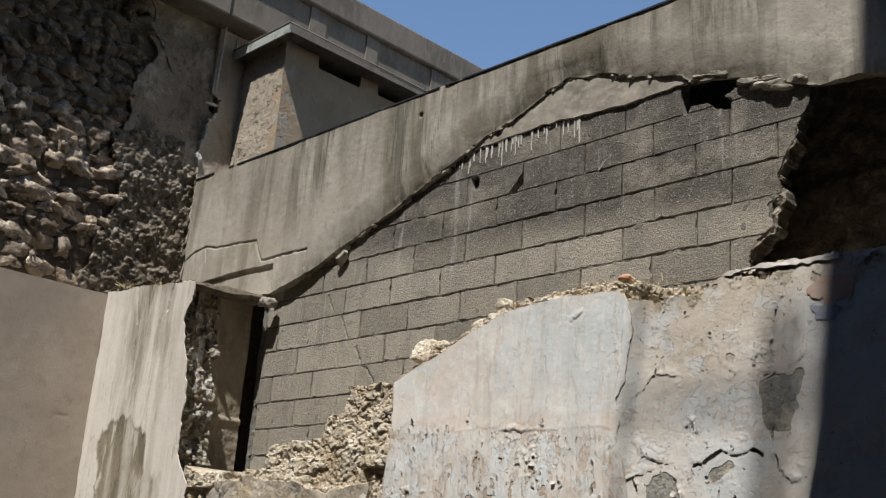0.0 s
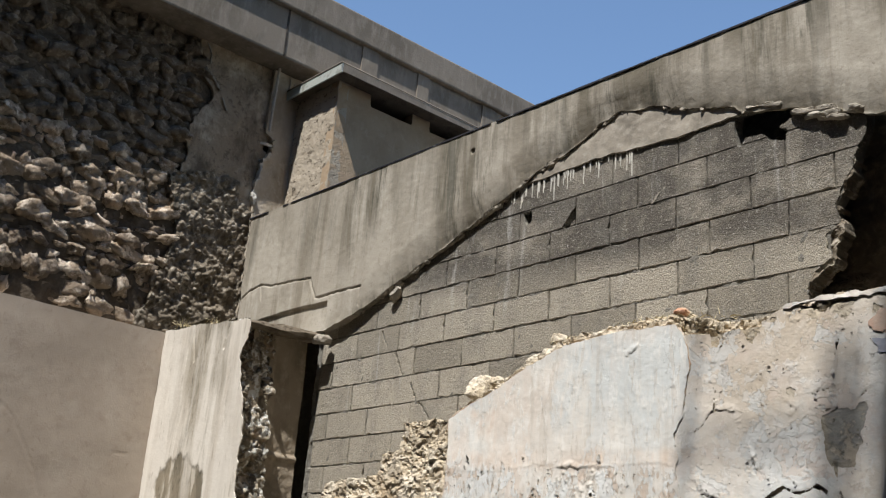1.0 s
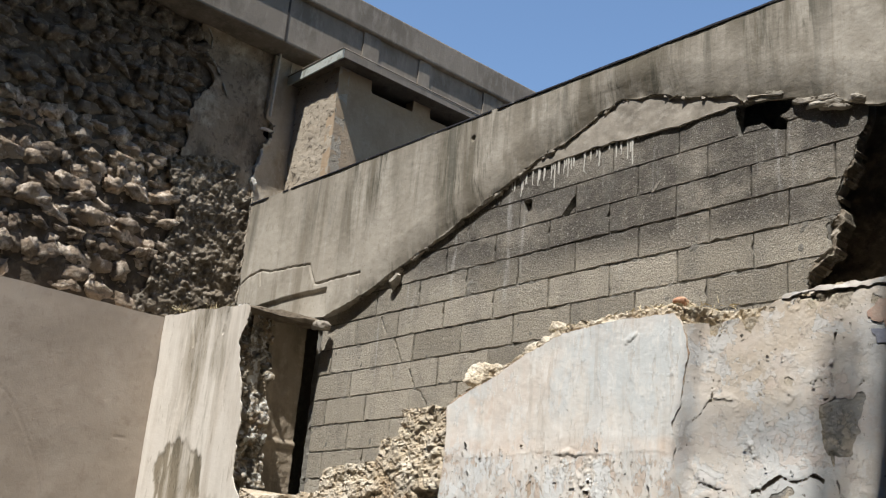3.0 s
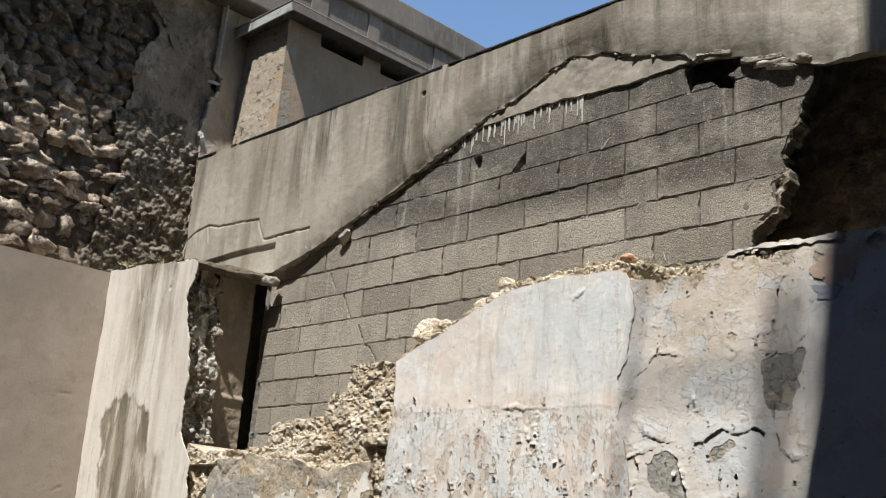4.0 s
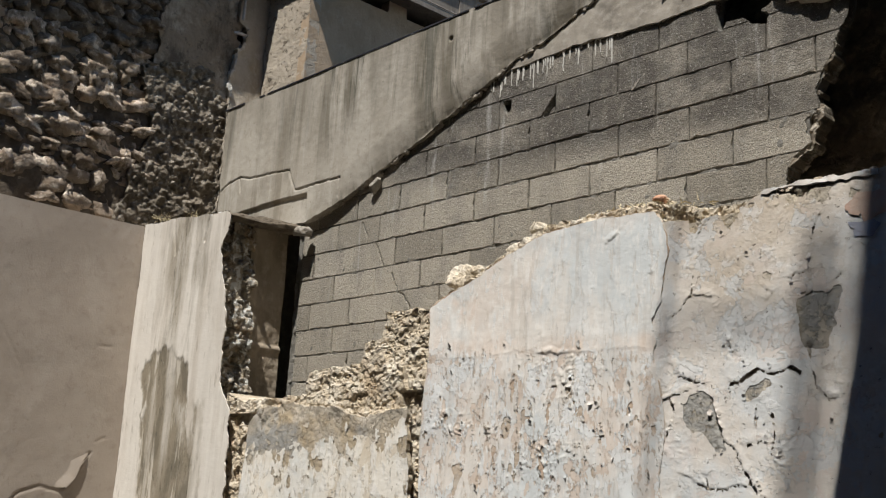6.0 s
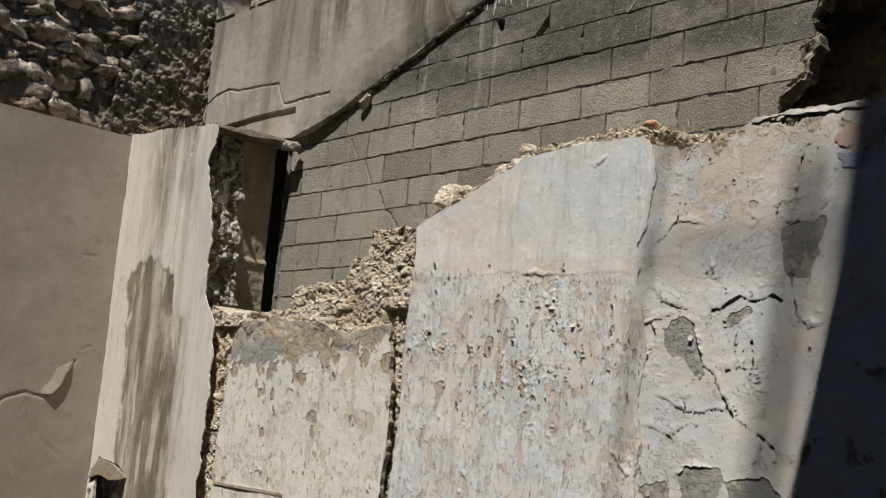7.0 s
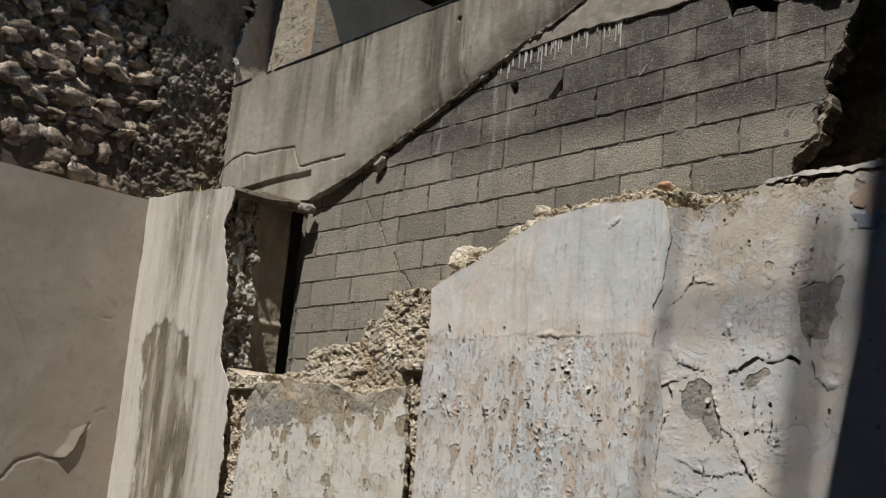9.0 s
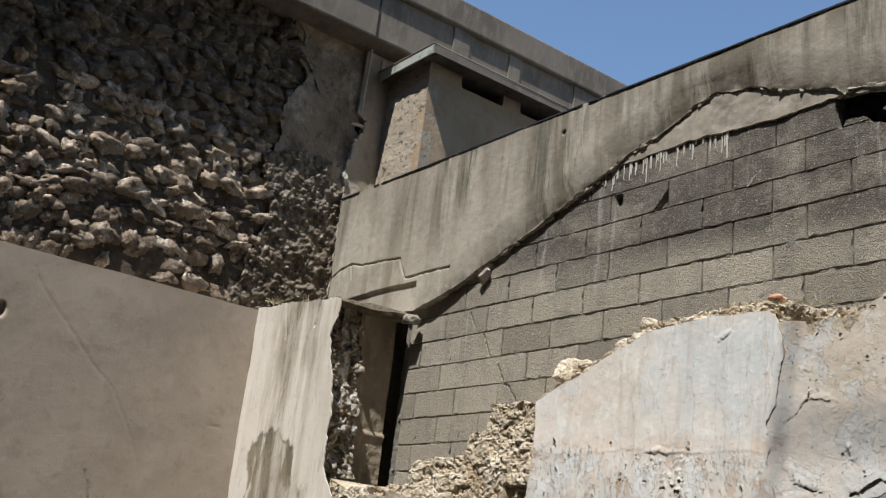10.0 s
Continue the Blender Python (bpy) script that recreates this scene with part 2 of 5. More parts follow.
old_brown_plaster = surface("old_brown_plaster", (0.32, 0.255, 0.185), [
    ((0.52, 0.44, 0.335), 0.8, 3.0, U, 0.51, 0.62),
    ((0.13, 0.10, 0.072), 0.8, 3.6, (1, 1, 0.5), 0.49, 0.62),
    ((0.085, 0.07, 0.052), 0.6, 16.0, U, 0.54, 0.66)], [(40, 0.004), (12, 0.012)], 0.95)
return_mat = surface("pale_brown_plaster", (0.50, 0.44, 0.355), [
    ((0.36, 0.305, 0.235), 0.8, 2.6, (1, 1, 0.5), 0.48, 0.62),
    ((0.58, 0.53, 0.45), 0.6, 14.0, U, 0.52, 0.64)], [(50, 0.003), (12, 0.006)], 0.95)
cornice_mat = surface("weathered_concrete", (0.235, 0.205, 0.17), [
    ((0.15, 0.13, 0.105), 0.8, 2.2, (1, 1, 0.7), 0.46, 0.60),
    ((0.30, 0.27, 0.23), 0.7, 12.0, (1, 1, 0.3), 0.5, 0.66)], [(40, 0.002)])
# Dark colour of the added, unseen slabs that hold back sky light.
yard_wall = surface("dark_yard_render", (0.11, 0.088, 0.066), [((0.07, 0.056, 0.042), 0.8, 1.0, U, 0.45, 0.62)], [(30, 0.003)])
chimney_mat = surface("rough_stucco", (0.43, 0.375, 0.30), [
    ((0.36, 0.305, 0.235), 0.7, 3.0, U, 0.46, 0.62),
    ((0.50, 0.445, 0.365), 0.6, 12.0, U, 0.52, 0.66)], [(55, 0.004), (18, 0.008)],
    chips=[((0.17, 0.14, 0.105), 0.85, 17.0, (1, 1, 1.6), 0.585, 0.012)])
# Shaded side face: tinted warmer than the front to offset blue sky light.
chimney_side_mat = surface("smooth_stucco", (0.42, 0.32, 0.22), [
    ((0.34, 0.255, 0.17), 0.7, 3.0, U, 0.46, 0.62),
    ((0.47, 0.375, 0.275), 0.6, 12.0, U, 0.52, 0.66)], [(55, 0.003), (14, 0.004)])
mortar_mat = surface("cement_mortar", (0.17, 0.16, 0.14), [
    ((0.27, 0.26, 0.23), 0.8, 18.0, U, 0.46, 0.62)], [(120, 0.003), (40, 0.004)])
# The grey flecks are glints of light painted onto the black.
tar = surface("black_roofing_felt", (0.03, 0.03, 0.035), [((0.30, 0.30, 0.30), 0.7, 16.0, U, 0.62, 0.66)], [(60, 0.003)], 0.7)
ground_mat = surface("dusty_ground", (0.20, 0.165, 0.12), [((0.26, 0.215, 0.155), 0.8, 1.5, U, 0.45, 0.62)], [(20, 0.01)])
straw_mat = surface("dry_straw", (0.52, 0.43, 0.26), [((0.64, 0.57, 0.40), 0.8, 30.0, U, 0.45, 0.62)], [(80, 0.002)])
weed_mat = surface("dull_green_weed", (0.10, 0.10, 0.04), [((0.20, 0.18, 0.07), 0.8, 30.0, U, 0.45, 0.62)], [(80, 0.002)])
reveal_brown = surface("dirty_brown_plaster", (0.30, 0.25, 0.19), [((0.20, 0.165, 0.12), 0.8, 4.0, (1, 1, 0.5), 0.46, 0.62), ((0.38, 0.33, 0.26), 0.7, 12.0, U, 0.52, 0.66)], [(50, 0.003), (14, 0.006)])
brick_red = surface("worn_red_brick", (0.50, 0.27, 0.17), [((0.58, 0.42, 0.31), 0.8, 30.0, U, 0.45, 0.62)], [(80, 0.004)])
paint_blue = surface("faded_blue_paint", (0.36, 0.38, 0.46), [((0.42, 0.42, 0.46), 0.8, 25.0, U, 0.48, 0.62)], [(70, 0.002)])
paint_coral = surface("faded_coral_paint", (0.54, 0.38, 0.30), [((0.55, 0.44, 0.36), 0.8, 16.0, U, 0.46, 0.62)], [(70, 0.002)])
zinc = surface("dull_sheet_metal", (0.46, 0.49, 0.46), [((0.24, 0.24, 0.21), 0.8, 9.0, U, 0.5, 0.62)], [(40, 0.002)], 0.55)
zinc.node_tree.nodes["Principled BSDF"].inputs["Metallic"].default_value = 0.2
# Near-black, so the shade of the gap and vents is in the colour.
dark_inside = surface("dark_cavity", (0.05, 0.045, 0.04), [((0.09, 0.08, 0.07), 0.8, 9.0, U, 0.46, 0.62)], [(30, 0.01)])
lime = surface("lime_crust", (0.58, 0.56, 0.51), [((0.44, 0.42, 0.38), 0.8, 30.0, U, 0.46, 0.62)], [(90, 0.002)])
patch_mat = surface("smooth_thin_plaster", (0.34, 0.305, 0.255), [
    ((0.23, 0.205, 0.17), 0.8, 4.0, U, 0.46, 0.62), ((0.43, 0.395, 0.34), 0.6, 14.0, U, 0.5, 0.64)], [(60, 0.001), (10, 0.003)])


def block_material():
    m, tree, bsdf = material("grey_concrete_block")
    info = tree.nodes.new("ShaderNodeObjectInfo")
    tone = blend(tree, info.outputs["Random"], (0.275, 0.247, 0.20), (0.47, 0.425, 0.35))
    split = tree.nodes.new("ShaderNodeSeparateXYZ")
    tree.links.new(place(tree), split.inputs[0])
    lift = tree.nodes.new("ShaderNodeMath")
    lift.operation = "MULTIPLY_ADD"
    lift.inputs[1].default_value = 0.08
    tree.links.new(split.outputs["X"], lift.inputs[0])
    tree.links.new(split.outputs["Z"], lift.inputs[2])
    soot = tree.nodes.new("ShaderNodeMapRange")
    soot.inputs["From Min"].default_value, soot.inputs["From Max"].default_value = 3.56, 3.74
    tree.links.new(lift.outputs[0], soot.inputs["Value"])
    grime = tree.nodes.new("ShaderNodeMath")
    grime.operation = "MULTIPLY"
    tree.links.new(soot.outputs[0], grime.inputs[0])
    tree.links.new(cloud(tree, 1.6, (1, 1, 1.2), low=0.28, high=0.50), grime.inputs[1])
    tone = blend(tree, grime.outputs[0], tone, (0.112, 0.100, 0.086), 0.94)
    tone = blend(tree, cloud(tree, 14.0, low=0.50, high=0.62), tone, (0.42, 0.385, 0.32), 0.22)
    tone = blend(tree, cloud(tree, 5.0, (1, 1, 0.5), low=0.48, high=0.66), tone, (0.20, 0.19, 0.17), 0.45)
    tone = blend(tree, cloud(tree, 110.0, low=0.50, high=0.62), tone, (0.09, 0.085, 0.075), 0.65)
    tone = blend(tree, cloud(tree, 70.0, low=0.56, high=0.66), tone, (0.58, 0.56, 0.51), 0.55)
    tone = blend(tree, cloud(tree, 9.0, (1, 1, 0.10), low=0.60, high=0.70), tone, (0.50, 0.49, 0.46), 0.6)
    tree.links.new(tone, bsdf.inputs["Base Color"])
    bsdf.inputs["Roughness"].default_value = 0.95
    bsdf.inputs["Specular IOR Level"].default_value = 0.15
    relief(tree, bsdf, [(cloud(tree, 110.0, low=0.3, high=0.7), 0.004), (cloud(tree, 30.0, low=0.2, high=0.8), 0.005)])
    return m


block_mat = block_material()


# ---- mesh builders ----
def mesh_object(name, verts, faces, mat, parent=None, label="", smooth=False):
    me = bpy.data.meshes.new(name)
    me.from_pydata(verts, [], faces)
    me.materials.append(mat)
    if smooth:
        me.polygons.foreach_set("use_smooth", [True] * len(me.polygons))
    me.update()
    ob = new(name, me)
    if parent:
        ob.parent = parent
    return tagged(ob, label)


def part(name, bm, mat, parent=None, label=""):
    me = bpy.data.meshes.new(name)
    bm.to_mesh(me)
    bm.free()
    me.materials.append(mat)
    ob = new(name, me)
    if parent:
        ob.parent = parent
    return tagged(ob, label)


def sheet(name, box, cell, shape, height, thick, axis, at, mat, parent=None, label="", smooth=True, stain=None, worn=None):
    """A slab with a free outline and a worked face. box: (u0, u1, v0, v1), v is the height. axis "y": the face looks to -y, u is x;
    axis "x": the face looks to +x, u is y. shape(u, v) is positive where there is material; height(u, v) is how far it stands proud."""
    u0, u1, v0, v1 = box
    nu, nv = int((u1 - u0) / cell) + 2, int((v1 - v0) / cell) + 2
    u, v = np.meshgrid(u0 + cell * np.arange(nu), v0 + cell * np.arange(nv), indexing="ij")
    s = shape(u, v)
    gu, gv = np.gradient(s, cell)
    g2 = np.maximum(gu * gu + gv * gv, 0.05)
    fill = s > 0
    keep = fill[:-1, :-1] | fill[1:, :-1] | fill[:-1, 1:] | fill[1:, 1:]
    out = (~fill)
    du, dv = np.clip(-s * gu / g2, -cell, cell), np.clip(-s * gv / g2, -cell, cell)
    u, v = np.where(out, u + du, u), np.where(out, v + dv, v)
    rest = shape(u, v)
    u, v = np.where(out, u + np.clip(-rest * gu / g2, -cell, cell), u), np.where(out, v + np.clip(-rest * gv / g2, -cell, cell), v)
    h = height(u, v)
    used = np.zeros((nu, nv), bool)
    used[:-1, :-1] |= keep
    used[1:, :-1] |= keep
    used[:-1, 1:] |= keep
    used[1:, 1:] |= keep
    index = np.cumsum(used.ravel()).reshape(nu, nv) - 1
    count = int(used.sum())
    if axis == "y":
        front = np.stack([u[used], at - h[used], v[used]], 1)
        back = np.stack([u[used], np.full(count, at + thick), v[used]], 1)
    else:
        front = np.stack([at + h[used], u[used], v[used]], 1)
        back = np.stack([np.full(count, at - thick), u[used], v[used]], 1)
    a, b, c, d = index[:-1, :-1][keep], index[1:, :-1][keep], index[1:, 1:][keep], index[:-1, 1:][keep]
    quads = [np.stack([a, b, c, d], 1)]
    pad = np.pad(keep, 1)
    mid = pad[1:-1, 1:-1]
    sides = []
    for near, i0, j0, i1, j1 in ((pad[1:-1, :-2], 0, 0, 1, 0), (pad[2:, 1:-1], 1, 0, 1, 1), (pad[1:-1, 2:], 1, 1, 0, 1), (pad[:-2, 1:-1], 0, 1, 0, 0)):
        i, j = np.nonzero(mid & ~near)
        sides.append(np.stack([index[i + i1, j + j1], index[i + i0, j + j0]], 1))
    sides = np.concatenate(sides)
    rim, own = np.unique(sides, return_inverse=True)
    own = own.reshape(-1, 2) + count
    if thick:
        quads.append(np.stack([own[:, 0], own[:, 1], own[:, 1] + len(rim), own[:, 0] + len(rim)], 1))
        verts = np.concatenate([front, front[rim], back[rim]])
        which = np.concatenate([np.arange(count), rim, rim])
    else:
        verts, which = front, np.arange(count)
    ob = mesh_object(name, verts.tolist(), np.concatenate(quads).tolist(), mat, parent, label, smooth)
    for name, mask in (("stain", stain), ("worn", worn)):
        if not mask:
            continue
        layer = ob.data.attributes.new(name, "FLOAT", "POINT")
        layer.data.foreach_set("value", np.clip(mask(u, v), 0, 1)[used][which].astype(np.float32))
    return ob


def box_mesh(bm, x0, x1, y0, y1, z0, z1):
    v = [bm.verts.new((x, y, z)) for x in (x0, x1) for y in (y0, y1) for z in (z0, z1)]
    for f in ((0, 1, 3, 2), (4, 6, 7, 5), (0, 4, 5, 1), (2, 3, 7, 6), (0, 2, 6, 4), (1, 5, 7, 3)):
        bm.faces.new([v[i] for i in f])


def slab(name, x0, x1, y0, y1, z0, z1, mat, parent=None, label="", bevel=0.0):
    bm = bmesh.new()
    box_mesh(bm, x0, x1, y0, y1, z0, z1)
    bmesh.ops.recalc_face_normals(bm, faces=bm.faces)
    if bevel:
        bmesh.ops.bevel(bm, geom=bm.edges[:], offset=bevel, segments=2, affect="EDGES", profile=0.6)
    return part(name, bm, mat, parent, label)


def structure(ob, label, category):
    return tagged(ob, label, category, kind="structure")


def always(u, v):
    return np.ones_like(u)


FRONT, LEFT = -0.72, -4.73

# ---- ground, and unseen walls and slabs added to block or shape light ----
ground = structure(mesh_object("ground", [(-300, -300, 0), (300, -300, 0), (300, 300, 0), (-300, 300, 0)], [(0, 1, 2, 3)], ground_mat),
                   "dusty bare earth ground of the ruined yard", "ground")
structure(slab("wall_behind", -9, 9, -8.4, -7.9, 0, 12.5, yard_wall), "unseen dark wall added behind the yard to hold back sky", "wall")
structure(slab("wall_right", 5.2, 5.7, -7.9, 0.9, 0, 13.6, yard_wall), "unseen dark wall added at the right to hold back sky", "wall")
structure(slab("sky_block_end", -4.73, 2.05, -7.9, -4.45, 5.0, 5.15, yard_wall), "unseen dark slab added over the yard's end to block sky", "ceiling")
structure(slab("sky_block_edge", -2.5, 2.05, -4.45, -3.1, 5.0, 5.15, yard_wall), "unseen dark slab added to block more of the sky", "ceiling")
# Unseen slab added high up, outlined to cast the right-hand shadow.
bm = bmesh.new()
outline = ((4.0, -7.9), (3.80, -6.88), (3.665, -6.08), (3.32, -4.77), (2.9, -3.5), (2.9, 0.6), (5.7, 0.6), (5.7, -7.9))
lower, upper = [bm.verts.new((x, y, 13.6)) for x, y in outline], [bm.verts.new((x, y, 13.8)) for x, y in outline]
bm.faces.new(lower)
bm.faces.new(upper)
for k in range(8):
    bm.faces.new((lower[k], lower[(k + 1) % 8], upper[(k + 1) % 8], upper[k]))
bmesh.ops.recalc_face_normals(bm, faces=bm.faces)
structure(part("shadow_slab", bm, cornice_mat), "unseen concrete slab added to cast the shadow at the right", "roof")
structure(slab("sky_block_side", 2.05, 5.2, -7.9, -0.12, 5.0, 5.15, yard_wall), "unseen dark slab added along the right to block sky", "ceiling")
# Unseen rods added only to throw soft shadow stripes on the front wall.
stripe_rods = tagged(new("stripe_rack"), "unseen row of thin grey rods added to cast a soft stripe", "conduit")
for k in range(5):
    bm = bmesh.new()
    bmesh.ops.create_cone(bm, cap_ends=True, segments=12, radius1=0.014, radius2=0.014, depth=1.75, matrix=pose(3.565 + 0.042 * k, -7.06, 13.64, 90, 0, 8))
    part("conduit", bm, zinc, stripe_rods)
bm = bmesh.new()
bmesh.ops.create_cone(bm, cap_ends=True, segments=12, radius1=0.016, radius2=0.016, depth=2.2, matrix=pose(2.86, -6.8, 13.60, 90, 0, 8))
part("stripe_rod", bm, tar, stripe_rods, "unseen black rod added to cast a faint stripe")
for y in (-7.6, -6.4):
    slab("bracket", 2.75, 3.85, y, y + 0.02, 13.63, 13.66, zinc, stripe_rods, "unseen metal bracket that carries the added rods")

# ---- block wall ----
LB, BH, BL, SHIFT = 4.21, 0.2, 0.494, -0.041
BIG_HOLE = [(0.385, 4.42), (0.38, 4.27), (0.41, 4.17), (0.45, 4.25), (0.55, 4.24), (0.60, 4.19), (0.70, 4.16), (0.71, 4.22), (0.66, 4.25), (0.75, 4.29), (0.78, 4.42)]
HOLES = [BIG_HOLE, [(-1.265, 4.205), (-1.18, 4.205), (-1.175, 4.12), (-1.235, 4.10)], [(-0.79, 4.15), (-0.785, 4.06), (-0.86, 4.0), (-0.92, 4.01), (-0.86, 4.07)]]
# the broken end of the blocks, from the top down, partly drawn along a shadow's edge
BROKEN_END = [(1.16, 4.30), (1.135, 4.095), (1.087, 3.985), (1.05, 3.87), (1.008, 3.804), (0.965, 3.708), (0.975, 3.616), (0.921, 3.564), (0.924, 3.443), (0.84, 3.385), (0.80, 3.32), (0.75, 3.20), (0.70, 2.6)]
BACK = [(-3.5, 0), (0.70, 0)] + BROKEN_END[::-1] + [(5.2, 4.28), (5.2, 4.93), (-3.5, 4.93)]
BLOCKS = [(-3.6, 2.0)] + BROKEN_END[::-1] + [(1.16, 4.9), (-3.6, 4.9)]
ROW_SHIFT = {1: -0.01, 2: -0.02, 4: -0.01, 5: -0.02, 6: -0.025, 7: -0.02}


def first_joint(row):
    return (0.0 if row % 2 == 0 else 0.5 * BL + SHIFT) + ROW_SHIFT.get(row, 0.0)


def mortar_height(u, v):
    """Rough mortar just behind the blocks' faces, deeper in the upright joints."""
    row = np.ceil((LB - v) / BH)
    start = np.vectorize(first_joint)(row)
    off = np.mod(u - start, BL)
    upright = np.minimum(off, BL - off)
    return 0.001 + 0.009 * fbm(u * 9, v * 5, 95) + 0.008 * fbm(u * 34, v * 30, 94) - 0.016 * soft(0.012 - upright, 0.01)


def clear_of_holes(u, v):
    return np.minimum.reduce([-inside(u, v, h) for h in HOLES]) + 0.008 * fbm(u * 30, v * 30, 91)


wall_back = structure(sheet("wall_back", (-3.52, 5.22, 2.0, 4.95), 0.015, lambda u, v: np.minimum(inside(u, v, BACK) + 0.014 * fbm(u * 6, v * 6, 90), clear_of_holes(u, v)),
                            mortar_height, 0.08, "y", 0.009, mortar_mat, smooth=False), "grey concrete block wall with open mortar joints", "wall")
# Dark backing added in place of the shadow on the wall's right end.
structure(sheet("wall_recess", (-3.4, 5.2, 2.6, 4.58), 0.03, always, lambda u, v: 0.07 * fbm(u * 5, v * 7, 96) + 0.03 * fbm(u * 16, v * 18, 99), 0.1, "y", 0.36, shade_rubble), "dark rubble backing added for the shade beside the blocks", "wall")
structure(sheet("wall_broken_end", (0.6, 1.3, 2.7, 4.3), 0.01, lambda u, v: 0.012 - near(u - 0.012, v, BROKEN_END[1:]) + 0.06 * fbm(u * 9, v * 9, 114) + 0.02 * fbm(u * 30, v * 30, 115),
                lambda u, v: 0.012 + 0.035 * fbm(u * 12, v * 12, 116) + 0.015 * fbm(u * 40, v * 40, 117), 0.10, "y", 0.015, fine_rubble_mat, smooth=False), "crumbled brown end of the broken block wall", "wall")
structure(slab("wall_gap", -4.90, -3.41, 1.2, 1.3, 0, 4.59, dark_inside), "wall at the bottom of a gap, coloured dark for shade", "wall")

# Unseen; brought forward to keep sun from falling in behind the parapet.
structure(slab("roof_flat", -4.7, 5.2, 0.215, 7.5, 4.6, 4.72, tar), "flat roof covered with black felt behind the parapet", "roof")

# ---- cement render over the top of the block wall ----
RENDER = [(-4.72, 3.72), (-4.6, 3.74), (-3.95, 3.70), (-3.27, 3.69), (-2.89, 3.79), (-2.54, 3.91), (-2.23, 4.03), (-1.83, 4.18), (-1.39, 4.34), (-1.14, 4.46),
          (-0.89, 4.52), (-0.61, 4.62), (-0.43, 4.68), (-0.16, 4.63), (0.13, 4.52), (0.40, 4.45), (0.46, 4.40), (0.83, 4.30), (1.23, 4.14), (1.6, 4.1), (5.2, 4.1), (5.2, 4.92), (-4.72, 4.95)]
RENDER_CRACKS = [[(-4.72, 4.16), (-4.58, 4.22), (-4.40, 4.243), (-4.20, 4.20), (-3.9, 4.185), (-3.64, 4.166), (-3.57, 4.04), (-3.53, 3.975)],
                 [(-3.53, 3.975), (-3.2, 3.975), (-2.92, 3.97)], [(-4.40, 4.243), (-4.36, 4.1)], [(-2.93, 3.97), (-2.94, 3.82)]]


def render_height(u, v):
    h = 0.008 * fbm(u * 1.7, v * 1.7, 5) + 0.0012 * fbm(u * 25, v * 25, 6)
    for line in RENDER_CRACKS:
        h = h - 0.016 * soft(0.005 - near(u + 0.006 * fbm(v * 30, u * 30, 9), v + 0.008 * fbm(u * 25, v * 25, 8), line), 0.008)
    low = inside(u, v, RENDER)
    rim = np.clip(1 - low / 0.07, 0, 1) * (v < 4.85)
    h = h - 0.042 * np.clip(1 - near(u, v, RENDER[2:19]) / 0.22, 0, 1) ** 1.5 * np.clip((4.9 - v) / 0.15, 0, 1) * soft(u + 2.75, 0.7) + 0.006 * rim * fbm(u * 14, v * 14, 31)
    ledge = [(-4.38, 3.91), (-3.9, 3.925), (-3.36, 3.915), (-3.33, 3.6), (-4.38, 3.6)]
    h = h - 0.022 * soft(inside(u, v, ledge) + 0.006 * fbm(u * 20, v * 20, 7), 0.012)
    nail = np.hypot(u + 1.73, v - 4.77)
    return h - 0.03 * soft(0.016 - nail, 0.01)


def render_stain(u, v):
    """Rain streaks that run down from the parapet, and a darker band along the broken edge."""
    reach = 0.36 + 0.34 * vnoise(u * 2.3, v * 0, 17) + 0.22 * vnoise(u * 9, v * 0, 18) + 0.10 * fbm(u * 12, v * 3, 20)
    strong = 0.75 + 0.55 * vnoise(u * 1.7, v * 0, 19) + 0.35 * vnoise(u * 6.3, v * 0, 27)
    return soft(reach - (4.93 - v), 0.5) * strong + 0.7 * soft(0.05 - inside(u, v, RENDER), 0.1) * (v < 4.8) * (u > -3)


structure(sheet("wall_render", (-4.75, 5.22, 3.6, 4.97), 0.009, lambda u, v: inside(u, v, RENDER) + (0.020 * fbm(u * 7, v * 7, 3) + 0.008 * fbm(u * 22, v * 22, 4)) * (v < 4.8),
                render_height, 0.066, "y", -0.07, render_grey, stain=render_stain),
          "weathered grey cement render with dark streaks and a broken edge", "wall render")
EDGE_LINE = RENDER[3:17]
structure(sheet("render_edge", (-3.3, 0.5, 3.6, 4.75), 0.009, lambda u, v: -0.002 - near(u, v + 0.004, EDGE_LINE) + 0.034 * fbm(u * 15, v * 15, 33) + 0.014 * fbm(u * 44, v * 44, 34),
                lambda u, v: 0.022 * fbm(u * 15, v * 15, 36) + 0.012 * fbm(u * 44, v * 44, 37), 0.03, "y", -0.024, patch_mat), "crumbling pale edge of the broken render", "wall render")
PATCH = [(-1.32, 4.38), (-1.19, 4.40), (-0.65, 4.42), (-0.2, 4.395), (0.01, 4.385), (0.42, 4.40), (0.42, 4.52), (-0.2, 4.7), (-0.6, 4.7), (-1.2, 4.5)]
sheet("plaster_patch", (-1.4, 0.5, 4.3, 4.75), 0.012, lambda u, v: inside(u, v, PATCH) + 0.012 * fbm(u * 14, v * 14, 101), lambda u, v: 0.012 * fbm(u * 6, v * 6, 102), 0.03, "y", -0.016, patch_mat,
      wall_back, "smooth thin plaster left over the blocks")

